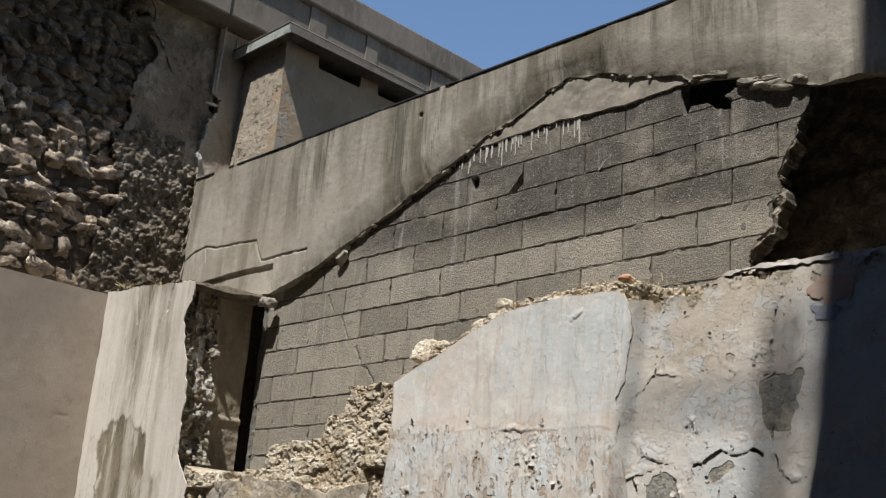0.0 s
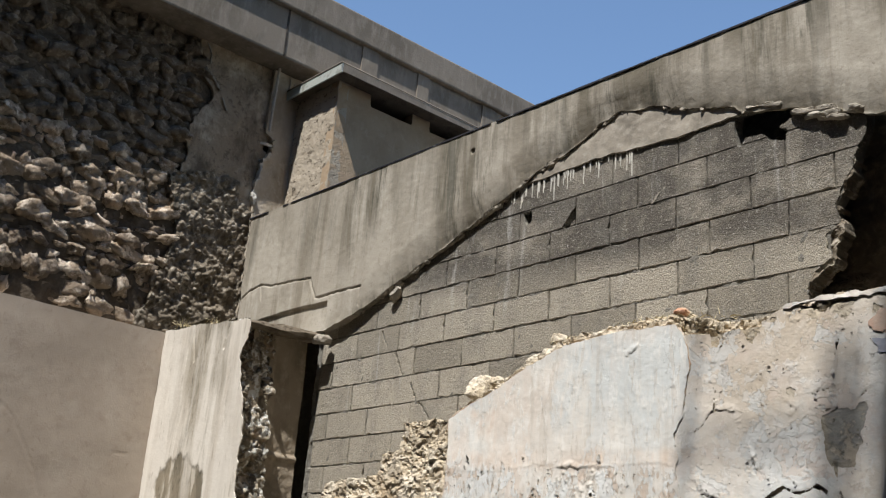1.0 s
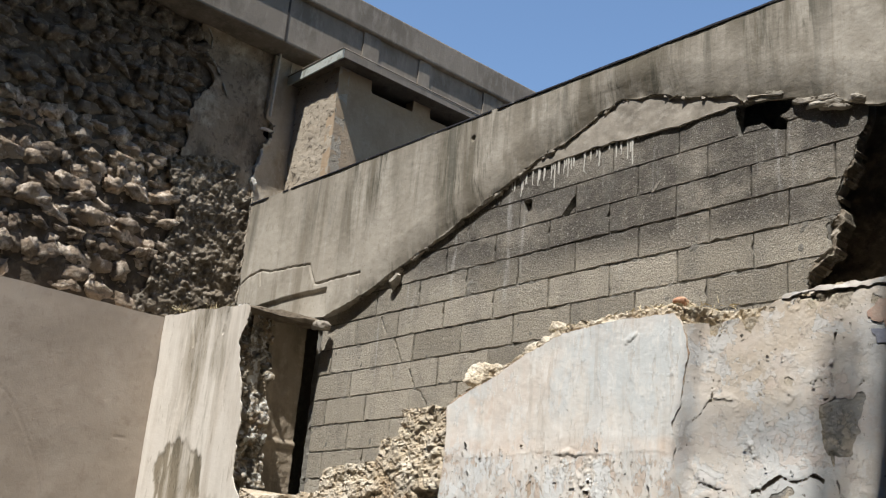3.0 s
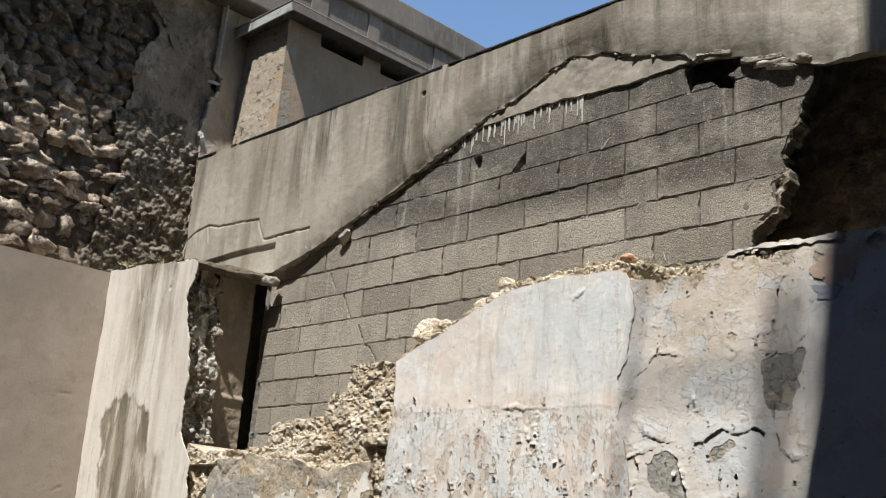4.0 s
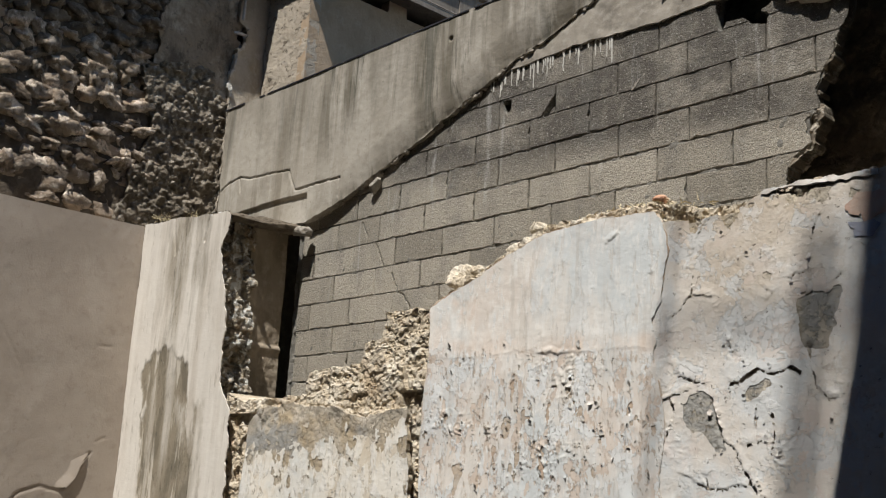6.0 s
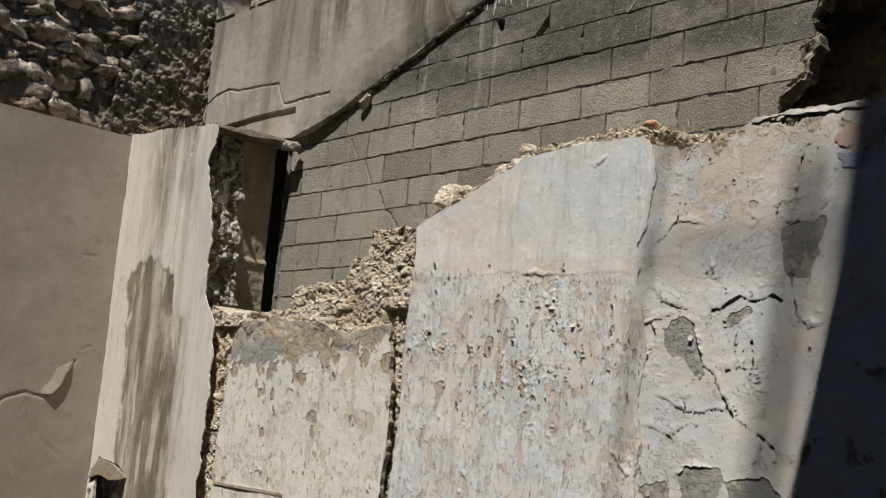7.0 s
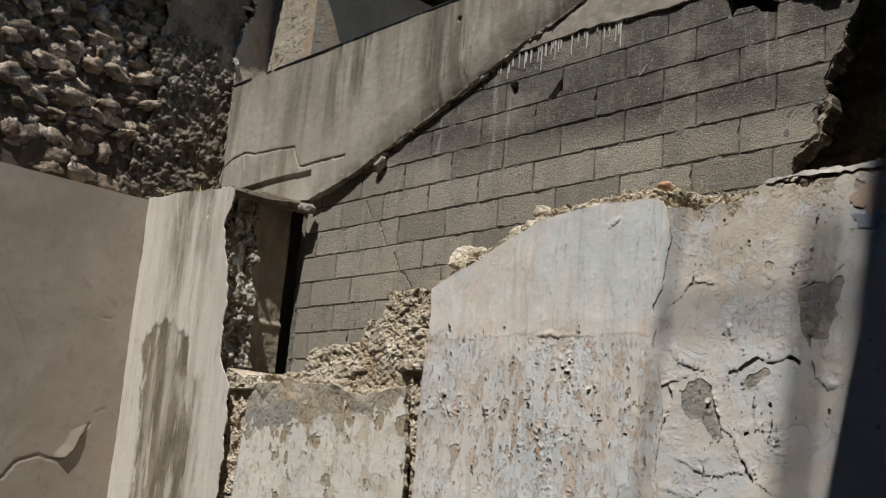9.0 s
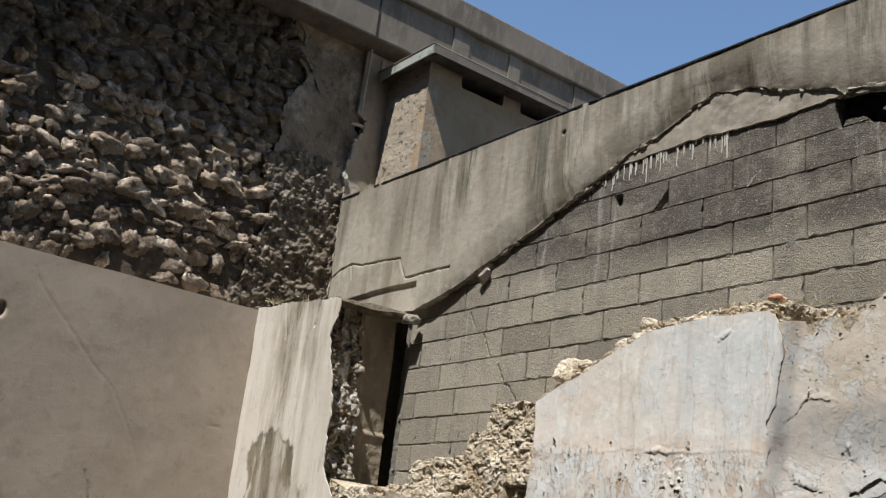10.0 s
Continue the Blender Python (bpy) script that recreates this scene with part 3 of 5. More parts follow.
# ---- front wall: rubble core with skins of plaster and paint ----
CORE = [(-3.25, 0), (-3.2, 2.25), (-2.99, 2.19), (-2.26, 2.2), (-2.25, 2.36), (-1.7, 2.39), (-1.68, 2.51), (-1.52, 2.52), (-1.5, 2.68), (-1.07, 2.67), (-0.97, 2.725),
        (-0.66, 2.845), (-0.44, 2.935), (-0.2, 3.02), (0.14, 3.05), (0.55, 3.03), (0.74, 2.95), (0.95, 2.95), (1.08, 2.99), (5.2, 2.99), (5.2, 0)]


def core_height(u, v):
    wu, wv = u + 0.05 * fbm(u * 6, v * 6, 1), v + 0.05 * fbm(u * 6, v * 6, 3)
    f1, f2, own = cells(wu * 8, wv * 11, 4)
    crumb = fbm(wu * 13, wv * 15, 8, 4, 0.62)
    ridge = np.clip(1 - np.abs(fbm(wu * 11, wv * 13, 12, 4, 0.6)) / 0.08, 0, 1)
    pits = np.clip(fbm(u * 24, v * 26, 9, 3) - 0.22, 0, 1)
    h = 0.020 * fbm(u * 3, v * 3, 7, 3) + 0.020 * (own - 0.5) + 0.014 * crumb - 0.020 * ridge - 0.026 * pits + 0.006 * fbm(u * 45, v * 45, 13, 2)
    h = h - 0.04 * (((u > -1.3) & (u < -1.0) & (v < 2.2)) | ((u < -2.8) & (v < 2.1)))
    covered = np.maximum.reduce([inside(u, v, c) for c in (SKIN_LOW, SKIN_BIG, SKIN_RIGHT)])
    return np.where(covered > -0.012, np.minimum(h, 0.006), h)


SKIN_LOW = [(-2.94, 0), (-2.93, 1.1), (-2.91, 1.47), (-2.87, 1.77), (-2.86, 2.02), (-2.75, 2.13), (-2.35, 2.15), (-2.2, 2.13), (-1.9, 2.12), (-1.62, 2.06), (-1.4, 2.08), (-1.22, 2.1), (-1.19, 1.9), (-1.165, 1.7), (-1.165, 1.43), (-1.19, 1.12), (-1.21, 0)]
SKIN_BIG = [(-1.11, 0), (-1.108, 1.127), (-1.091, 1.39), (-1.072, 1.64), (-1.089, 1.9), (-1.063, 2.246), (-1.046, 2.38), (-1.063, 2.66), (-0.97, 2.705), (-0.7, 2.795), (-0.44, 2.90), (-0.2, 2.975), (0.14, 3.005), (0.5, 2.985),
            (0.56, 2.92), (0.588, 2.78), (0.566, 2.675), (0.548, 2.543), (0.503, 2.466), (0.522, 2.358), (0.508, 2.306), (0.562, 2.094), (0.575, 1.92), (0.545, 1.76), (0.57, 1.55), (0.545, 1.40), (0.56, 1.2), (0.55, 0)]
SKIN_RIGHT = [(0.45, 0), (0.45, 2.95), (0.74, 2.90), (0.95, 2.93), (1.08, 2.985), (1.55, 2.99), (5.2, 2.99), (5.2, 0)]
wall_front = structure(sheet("wall_front", (-3.3, 5.22, 0.5, 3.1), 0.0095, lambda u, v: inside(u, v, CORE) + 0.022 * fbm(u * 9, v * 9, 2) + 0.012 * fbm(u * 32, v * 32, 3),
                             core_height, 0.4, "y", FRONT + 0.02, core_rubble, smooth=False), "broken rubble wall with peeling white paint and plaster", "wall")


def plaster_height(u, v):
    return 0.009 * fbm(u * 2.2, v * 2.2, 21) + 0.0007 * fbm(u * 16, v * 16, 22) + 0.0004 * fbm(u * 60, v * 60, 23)


GREYS = [[(0.654, 2.067), (0.70, 2.115), (0.741, 2.128), (0.79, 2.12), (0.815, 2.089), (0.83, 2.02), (0.875, 1.867), (0.834, 1.862), (0.76, 1.94), (0.687, 1.953), (0.665, 2.0)],
         [(0.967, 2.109), (0.985, 2.145), (1.007, 2.157), (1.074, 2.166), (1.10, 2.14), (1.062, 2.083), (0.982, 2.068)], [(0.773, 1.429), (0.828, 1.462), (0.90, 1.445), (0.964, 1.456), (0.979, 1.354), (0.94, 1.31), (0.80, 1.30)],
         [(1.239, 2.48), (1.289, 2.518), (1.362, 2.527), (1.43, 2.56), (1.434, 2.485), (1.386, 2.385), (1.35, 2.294), (1.265, 2.288)], [(0.52, 1.33), (0.60, 1.39), (0.70, 1.385), (0.74, 1.31), (0.68, 1.27)], [(1.6, 1.9), (1.75, 1.95), (1.8, 1.7)],
         [(1.02, 1.40), (1.20, 1.43), (1.40, 1.38), (1.45, 1.1), (1.1, 1.1)]]
GREY_LOW = [[(-2.96, 1.95), (-2.3, 1.98), (-2.3, 1.85), (-2.95, 1.83)]]

GASH = [[(-0.80, 1.77), (-0.74, 1.78), (-0.72, 1.73), (-0.76, 1.66), (-0.79, 1.62), (-0.78, 1.70)], [(-0.88, 1.52), (-0.86, 1.53), (-0.88, 1.43)]]


def bare(u, v, areas, seed):
    """Positive within any of the areas, with a torn outline."""
    return np.maximum.reduce([inside(u, v, a) for a in areas]) + 0.035 * fbm(u * 7, v * 7, seed + 2) + 0.022 * fbm(u * 22, v * 22, seed)


def skin(box, corners, at, mat, label, seed, greys=None, worked=None):
    return sheet("plaster_skin", box, 0.012, lambda u, v: inside(u, v, corners) - 0.006 + 0.022 * fbm(u * 13, v * 13, seed) + 0.008 * fbm(u * 45, v * 45, seed + 50), worked or plaster_height, 0.03, "y", at, mat, wall_front, label,
                 stain=(lambda u, v: soft(bare(u, v, greys, seed) + 0.02, 0.05)) if greys else None)


skin((-3.02, -1.1, 0.6, 2.2), SKIN_LOW, FRONT - 0.004, plaster_tan, "thin tan plaster with a broken upper edge", 24, GREY_LOW,
     lambda u, v: plaster_height(u, v) + (0.014 * fbm(u * 9, v * 9, 27, 4) - 0.03 * np.clip(fbm(u * 16, v * 16, 28, 3) - 0.25, 0, 1)) * soft(v - 1.98, 0.2))
skin((-1.2, 0.6, 0.6, 3.1), SKIN_BIG, FRONT - 0.008, plaster_pink, "pinkish lime plaster under flaking paint", 25)


RIGHT_CRACKS = [[(0.60, 2.10), (0.62, 2.02), (0.58, 1.92)], [(1.10, 2.02), (1.12, 1.93), (1.10, 1.84)], [(0.66, 1.75), (0.80, 1.70), (0.98, 1.72)], [(1.02, 2.97), (0.98, 2.93)], [(0.911, 2.142), (0.953, 2.146), (0.994, 2.177), (1.047, 2.204), (1.10, 2.177), (1.152, 2.18), (1.19, 2.197), (1.24, 2.177)],
                [(0.713, 2.672), (0.716, 2.553), (0.654, 2.502), (0.59, 2.457)], [(0.716, 2.566), (0.805, 2.55)], [(0.785, 2.89), (0.768, 2.876), (0.746, 2.813), (0.726, 2.762)],
                [(1.239, 2.503), (1.289, 2.522), (1.362, 2.534), (1.422, 2.575)], [(1.348, 2.843), (1.315, 2.796), (1.289, 2.741)], [(1.19, 2.58), (1.23, 2.60), (1.285, 2.595)],
                [(1.07, 2.544), (1.11, 2.528), (1.083, 2.494)], [(0.897, 2.335), (0.914, 2.281)], [(0.619, 2.248), (0.635, 2.195), (0.74, 2.166), (0.784, 2.152)], [(0.562, 2.094), (0.697, 2.129)],
                [(0.815, 2.089), (0.845, 1.965), (0.931, 1.844), (1.0, 1.727), (1.118, 1.639), (1.219, 1.577)], [(1.277, 2.289), (1.292, 2.188), (1.314, 2.101), (1.354, 2.063), (1.373, 2.075)],
                [(1.158, 2.968), (1.211, 2.972), (1.25, 2.928), (1.30, 2.969), (1.362, 2.965)], [(0.788, 1.75), (0.795, 1.70)], [(1.03, 2.06), (1.025, 1.96)], [(0.98, 1.87), (1.06, 1.90)], [(0.60, 1.62), (0.72, 1.58), (0.80, 1.64)]]
BIG_CREASE = [[(-1.05, 2.352), (-0.609, 2.348), (-0.302, 2.360), (0.121, 2.334), (0.5, 2.322)], [(0.30, 2.10), (0.33, 1.98), (0.45, 1.92)], [(0.42, 1.48), (0.50, 1.40), (0.46, 1.30)],
              [(0.231, 2.877), (0.271, 2.906), (0.321, 2.944)], [(0.234, 2.74), (0.257, 2.681), (0.282, 2.651)]]


BOLD = (0.911,)    # where the widest crack begins


def torn_lines(u, v, lines, seed):
    """Distance to the nearest of some wandering cracks, and a number above 0 on their upper side."""
    wu, wv = u + 0.020 * fbm(u * 16, v * 16, seed, 5, 0.6), v + 0.020 * fbm(u * 16, v * 16, seed + 1, 5, 0.6)
    d = np.minimum.reduce([near(wu, wv, line) * (0.5 if line[0][0] in BOLD else 1.0) for line in lines])
    below = np.minimum.reduce([near(wu, wv - 0.012, line) * (0.5 if line[0][0] in BOLD else 1.0) for line in lines])
    return d, np.clip((d - below) / 0.012, -1, 1)


def cracked_plaster(u, v):
    d, up = torn_lines(u, v, RIGHT_CRACKS, 48)
    return plaster_height(u, v) - 0.018 * soft(0.007 - d, 0.006)


skin((0.45, 5.22, 0.6, 3.1), SKIN_RIGHT, FRONT - 0.002, plaster_tan, "stained tan plaster with wide cracks", 26, GREYS, cracked_plaster)


def flakes(box, corners, at, cover, label, seed, lift=0.014, cell=0.008, size=9.0, areas=None, stain=None, tall=0.7, mat=paint_white, cracks=None, crack_lift=0.012, crack_gap=0.005, worn=None):
    """A coat of paint with gaps; its edges curl away from the wall. cover(u, v): above 0 where it holds."""
    def shape(u, v):
        gaps = 0.045 * (cover(u, v) + fbm(u * size, v * size * tall, seed, 5, 0.62))
        if areas:
            gaps = np.minimum(gaps, -bare(u, v, areas, seed + 1))
        if cracks:
            d, up = torn_lines(u, v, cracks, seed + 5)
            gaps = np.minimum(gaps, d - crack_gap * (1 + 0.45 * vnoise(u * 14, v * 14, seed + 6)))
        return np.minimum(inside(u, v, corners) - 0.003 + 0.010 * fbm(u * 20, v * 20, seed + 3), gaps)

    def height(u, v):
        s = shape(u, v)
        edge = np.clip(1 - s / 0.028, 0, 1)
        loose = np.clip(vnoise(u * 7, v * 7, seed + 7) * 2.0 - 0.1, 0, 1)
        over = np.clip((shape(u, v + 0.006) - s) / 0.006 * 1.2, 0, 1)
        h = plaster_height(u, v) + 0.0025 + edge * loose * lift * over
        if cracks:
            d, up = torn_lines(u, v, cracks, seed + 5)
            h = h + crack_lift * np.clip(1 - d / 0.055, 0, 1) * np.clip(up * 2, 0, 1) * (0.6 + 0.5 * vnoise(u * 9, v * 9, seed + 8))
        return h
    return sheet("paint_coat", box, cell, shape, height, 0.0, "y", at, mat, wall_front, label, stain=stain, worn=worn)


def worn_big(u, v):
    """The lower part of the panel, where the paint comes off."""
    return soft(2.36 - 0.075 * (u + 0.25) + 0.03 * fbm(u * 6, v * 6, 36) - v, 0.08)


def cover_big(u, v):
    middle = np.exp(-((v - 1.98) / 0.30) ** 2) * np.exp(-((u + 0.2) / 0.7) ** 2)
    return 0.95 - (0.36 + 0.42 * middle) * worn_big(u, v) + 0.12 * fbm(u * 4, v * 3, 35)


PEACH = [[(-0.848, 2.67), (-0.69, 2.671), (-0.679, 2.528), (-0.814, 2.538)], [(-0.787, 2.219), (-0.70, 2.217), (-0.68, 1.97), (-0.766, 1.97)], [(0.48, 1.68), (0.62, 1.66), (0.60, 1.52), (0.46, 1.50)]]


def stain_big(u, v):
    middle = np.exp(-((v - 1.95) / 0.33) ** 2) * np.exp(-((u + 0.2) / 0.75) ** 2)
    band = np.exp(-((v - 2.385 + 0.05 * (u + 0.25)) / 0.055) ** 4)
    return band * np.clip(0.75 + 0.7 * fbm(u * 5, v * 9, 30), 0, 1) + 1.3 * middle * soft(fbm(u * 3.2, v * 2.6, 39, 4) - 0.02, 0.25) + 0.9 * soft(bare(u, v, PEACH, 37), 0.06)


def cover_low(u, v):
    top = np.clip((v - 1.74 - 0.06 * (u + 2) + 0.22 * fbm(u * 3, v * 3, 39)) / 0.36, 0, 1)
    return 0.38 + 0.3 * fbm(u * 3, v * 2, 38) - 0.95 * top


def cover_right(u, v):
    beige = np.exp(-((v - 2.68) / 0.17) ** 2) * np.exp(-((u - 1.02) / 0.24) ** 2)
    top = soft(v - 2.87 - 0.05 * fbm(u * 5, v * 5, 44), 0.08) * (u > 0.62)
    return 0.80 - 0.20 * beige - 0.30 * soft(2.1 - v, 0.3) - top * (0.75 + 0.6 * fbm(u * 6, v * 6, 45))


flakes((-1.16, 0.58, 0.7, 3.08), SKIN_BIG, FRONT - 0.008, cover_big, "flaking white paint tinged with blue and pink", 31, 0.008, size=24.0, cell=0.0065, tall=0.45, areas=GASH, stain=stain_big, worn=worn_big, cracks=BIG_CREASE, crack_lift=0.002, crack_gap=0.0005)
flakes((-3.0, -1.15, 0.7, 2.2), SKIN_LOW, FRONT - 0.004, cover_low, "chipped off-white paint", 37, 0.003, size=10.0, tall=0.85, mat=paint_low)

# a thick upper coat whose torn lines hang loose
flakes((0.5, 2.6, 0.7, 3.08), SKIN_RIGHT, FRONT - 0.002, cover_right, "large curling flakes of stained pale paint", 43, 0.006, size=11.0, areas=GREYS, mat=paint_stained, cracks=RIGHT_CRACKS, crack_lift=0.0045, crack_gap=0.0046, cell=0.0050,
       stain=lambda u, v: 1.2 * np.exp(-((v - 2.68) / 0.22) ** 2 - ((u - 1.02) / 0.28) ** 2) + 0.9 * soft(v - 2.86, 0.1))
LEDGE = [(0.98, 2.955), (1.086, 2.99), (1.229, 3.0), (1.406, 2.995), (1.60, 2.99), (1.60, 2.962), (1.459, 2.963), (1.326, 2.972), (1.187, 2.978), (1.086, 2.966)]
sheet("plaster_ledge", (0.95, 1.63, 2.93, 3.03), 0.008, lambda u, v: inside(u, v, LEDGE) - 0.004 + 0.014 * fbm(u * 18, v * 18, 48), lambda u, v: 0.007 + 0.005 * fbm(u * 12, v * 30, 47), 0.02, "y", FRONT - 0.002, paint_stained,
      wall_front, "thin whitish ledge of plaster along the wall top")
sheet("coral_patch", (1.38, 1.75, 2.74, 2.95), 0.01, lambda u, v: inside(u, v, [(1.46, 2.86), (1.54, 2.89), (1.66, 2.88), (1.66, 2.80), (1.55, 2.80), (1.47, 2.82)]) + 0.04 * fbm(u * 30, v * 22, 49),
      lambda u, v: plaster_height(u, v) + 0.007, 0.0, "y", FRONT - 0.002, paint_coral, wall_front, "patch of faded coral paint")
sheet("blue_patch", (1.38, 1.75, 2.65, 2.85), 0.01, lambda u, v: inside(u, v, [(1.46, 2.785), (1.57, 2.775), (1.6, 2.76), (1.56, 2.715), (1.49, 2.72)]) + 0.016 * fbm(u * 20, v * 20, 50),
      lambda u, v: plaster_height(u, v) + 0.006, 0.0, "y", FRONT - 0.002, paint_blue, wall_front, "patch of faded blue paint")
slab("moulding", -2.90, -2.1, FRONT - 0.014, FRONT, 1.02, 1.045, plaster_tan, wall_front, "thin plaster moulding", 0.005)


def curls(name, spots, count, seed, at, mat, label, small=0.012, large=0.04):
    """Loose scraps of paint that hang from one edge and bend away from the wall. spots(u, v): how likely a scrap is there."""
    rnd = random.Random(seed)
    verts, faces = [], []
    made = tries = 0
    while made < count and tries < 60000:
        tries += 1
        u, v = rnd.uniform(-2.95, 1.6), rnd.uniform(0.9, 2.95)
        if rnd.random() > spots(u, v):
            continue
        made += 1
        w, l = small + (large - small) * rnd.random() ** 3, 0
        l = w * rnd.uniform(0.7, 1.6)
        a, lift, start = rnd.gauss(0 if rnd.random() < 0.88 else math.pi, 0.8), rnd.uniform(0.10, 0.40), len(verts)
        c, s = math.cos(a), math.sin(a)
        for k in range(4):
            f = k / 3
            half = w * (0.5 - 0.22 * f * f) * rnd.uniform(0.8, 1.15)
            for side in (-1, 1):
                du, dv = side * half + rnd.uniform(-0.1, 0.1) * w, l * f * (1 - 0.3 * f)
                verts.append((u + du * c - dv * s, at - 0.004 - l * lift * f * f * (1 + 0.25 * side), v + du * s + dv * c))
        for k in range(3):
            i = start + 2 * k
            faces.append((i, i + 1, i + 3, i + 2))
    return tagged(mesh_object(name, verts, faces, mat, wall_front, label, True), kind="stuff")


def worn_spots(u, v):
    if -1.08 < u < 0.5:
        band = 0.25 * math.exp(-((v - 2.33 + 0.08 * (u + 0.25)) / 0.07) ** 2) * (1 if u > -0.6 else 0.2)
        return band + math.exp(-((v - 2.0) / 0.26) ** 2 - ((u + 0.15) / 0.55) ** 2) + 0.05 * (v < 2.3)
    return 0


def low_spots(u, v):
    return 0.3 if -2.9 < u < -1.25 and v < 1.75 else 0


curls("paint_curls", worn_spots, 150, 301, FRONT - 0.012, paint_white, "small curling scraps of old paint", 0.007, 0.036)
def right_spots(u, v):
    if 0.6 < u < 1.4:
        return 0.04 + 0.5 * math.exp(-((v - 1.98) / 0.22) ** 2 - ((u - 1.02) / 0.2) ** 2) + 0.4 * math.exp(-((v - 2.12) / 0.08) ** 2 - ((u - 0.66) / 0.1) ** 2) + 0.3 * math.exp(-((v - 2.22) / 0.1) ** 2 - ((u - 1.38) / 0.06) ** 2)
    return 0


curls("paint_curls", right_spots, 60, 305, FRONT - 0.006, paint_stained, "small curling scraps of stained paint", 0.006, 0.024)
curls("paint_curls", low_spots, 90, 303, FRONT - 0.008, paint_low, "small curling scraps of old paint", 0.006, 0.02)

# ---- strip of pale render beside the opening ----
STRIP = [(-4.73, 0), (-4.73, 3.72), (-4.2, 3.69), (-3.38, 3.62), (-3.37, 3.56), (-3.464, 3.327), (-3.42, 3.2), (-3.37, 3.075), (-3.335, 2.901), (-3.262, 2.70), (-3.30, 2.564), (-3.29, 2.44), (-3.25, 2.30), (-3.115, 2.10), (-3.08, 1.68), (-3.088, 1.35), (-3.11, 0.97), (-3.1, 0)]
STAIN = [(-4.474, 2.44), (-4.365, 2.596), (-4.03, 2.60), (-3.80, 2.45), (-3.68, 1.98), (-3.62, 1.475), (-3.60, 0), (-4.25, 0), (-4.319, 1.144), (-4.403, 1.712), (-4.363, 2.162)]
SIDE_STAIN = [(-3.62, 2.20), (-3.47, 2.20), (-3.47, 1.73), (-3.43, 1.0), (-3.45, 0), (-3.64, 0), (-3.60, 1.3), (-3.64, 1.8)]
POCKET = [(-4.70, 0.95), (-4.59, 1.07), (-4.28, 1.02), (-4.13, 0.95), (-4.15, 0.6), (-4.70, 0.6)]
STRIP_CRACKS = [[(-4.22, 3.70), (-4.21, 3.58), (-4.16, 3.39)], [(-3.68, 3.66), (-3.69, 3.576), (-3.715, 3.44)]]


def strip_height(u, v):
    h = 0.010 * fbm(u * 2, v * 1.2, 12) + 0.0006 * fbm(u * 30, v * 30, 13) - 0.006 * soft(inside(u, v, STAIN) + 0.03 + 0.12 * fbm(u * 5, v * 1.8, 15, 5) + 0.07 * fbm(u * 13, v * 5, 16, 5, 0.65), 0.03)
    for line in STRIP_CRACKS:
        h = h - 0.03 * soft(0.009 - near(u + 0.01 * fbm(v * 12, u * 12, 14), v, line), 0.01)
    return h


def strip_stain(u, v):
    torn = 0.12 * fbm(u * 5, v * 1.8, 15, 5) + 0.07 * fbm(u * 13, v * 5, 16, 5, 0.65)
    damp = soft(inside(u, v, STAIN) + 0.03 + torn, 0.03) * np.clip(1.05 + 1.1 * fbm(u * 8, v * 1.0, 29, 4), 0.10, 1)
    side = soft(inside(u, v, SIDE_STAIN) + torn, 0.06) * np.clip(0.6 + 0.9 * fbm(u * 8, v * 1.8, 38, 4), 0, 0.9)
    wash = np.exp(-((u + 3.95) / 0.40) ** 4) * np.clip(0.15 + 1.5 * fbm(u * 7, v * 1.2, 28, 5), 0, 0.75) * soft(v - 2.3, 0.5)
    return np.maximum(np.maximum(damp, side), wash)


structure(sheet("wall_strip", (-4.75, -3.0, 0, 3.8), 0.009, lambda u, v: np.minimum(inside(u, v, STRIP), -inside(u, v, POCKET)) + (0.018 + 0.012 * (u > -3.7)) * fbm(u * 8, v * 8, 11) + (0.004 + 0.007 * (u > -3.7)) * fbm(u * 26, v * 26, 10),
                strip_height, 0.009, "y", FRONT - 0.012, render_strip,
                stain=strip_stain),
          "pale streaked render with a damp stain beside the opening", "wall render")
FLAP = [(-4.70, 0.89), (-4.585, 1.06), (-4.343, 1.03), (-4.098, 0.945), (-4.31, 0.905), (-4.55, 0.93)]
structure(sheet("wall_flap", (-4.75, -4.05, 0.86, 1.1), 0.01, lambda u, v: inside(u, v, FLAP) + 0.008 * fbm(u * 20, v * 20, 111), lambda u, v: 0.010 + 0.05 * np.clip(1.05 - v, 0, 1), 0.02, "y", FRONT - 0.012, reveal_brown),
          "brown plaster flap hanging over the broken pocket", "wall render")
STUB = [(-4.735, 0.82), (-4.62, 0.885), (-4.60, 0.75), (-4.62, 0.6), (-4.735, 0.6)]
structure(sheet("wall_pocket_edge", (-4.75, -4.55, 0.6, 0.9), 0.01, lambda u, v: inside(u, v, STUB) + 0.02 * fbm(u * 18, v * 18, 112), lambda u, v: 0.02 * fbm(u * 16, v * 16, 113), 0.02, "y", FRONT - 0.012, render_strip),
          "pale broken plaster at the edge of the pocket", "wall render")
structure(sheet("wall_strip_core", (-4.72, -3.5, 0, 3.6), 0.03, always, lambda u, v: 0.05 * fbm(u * 9, v * 9, 20), 0.1, "y", FRONT + 0.12, grey_rubble), "rubble core of the wall beside the opening", "wall")

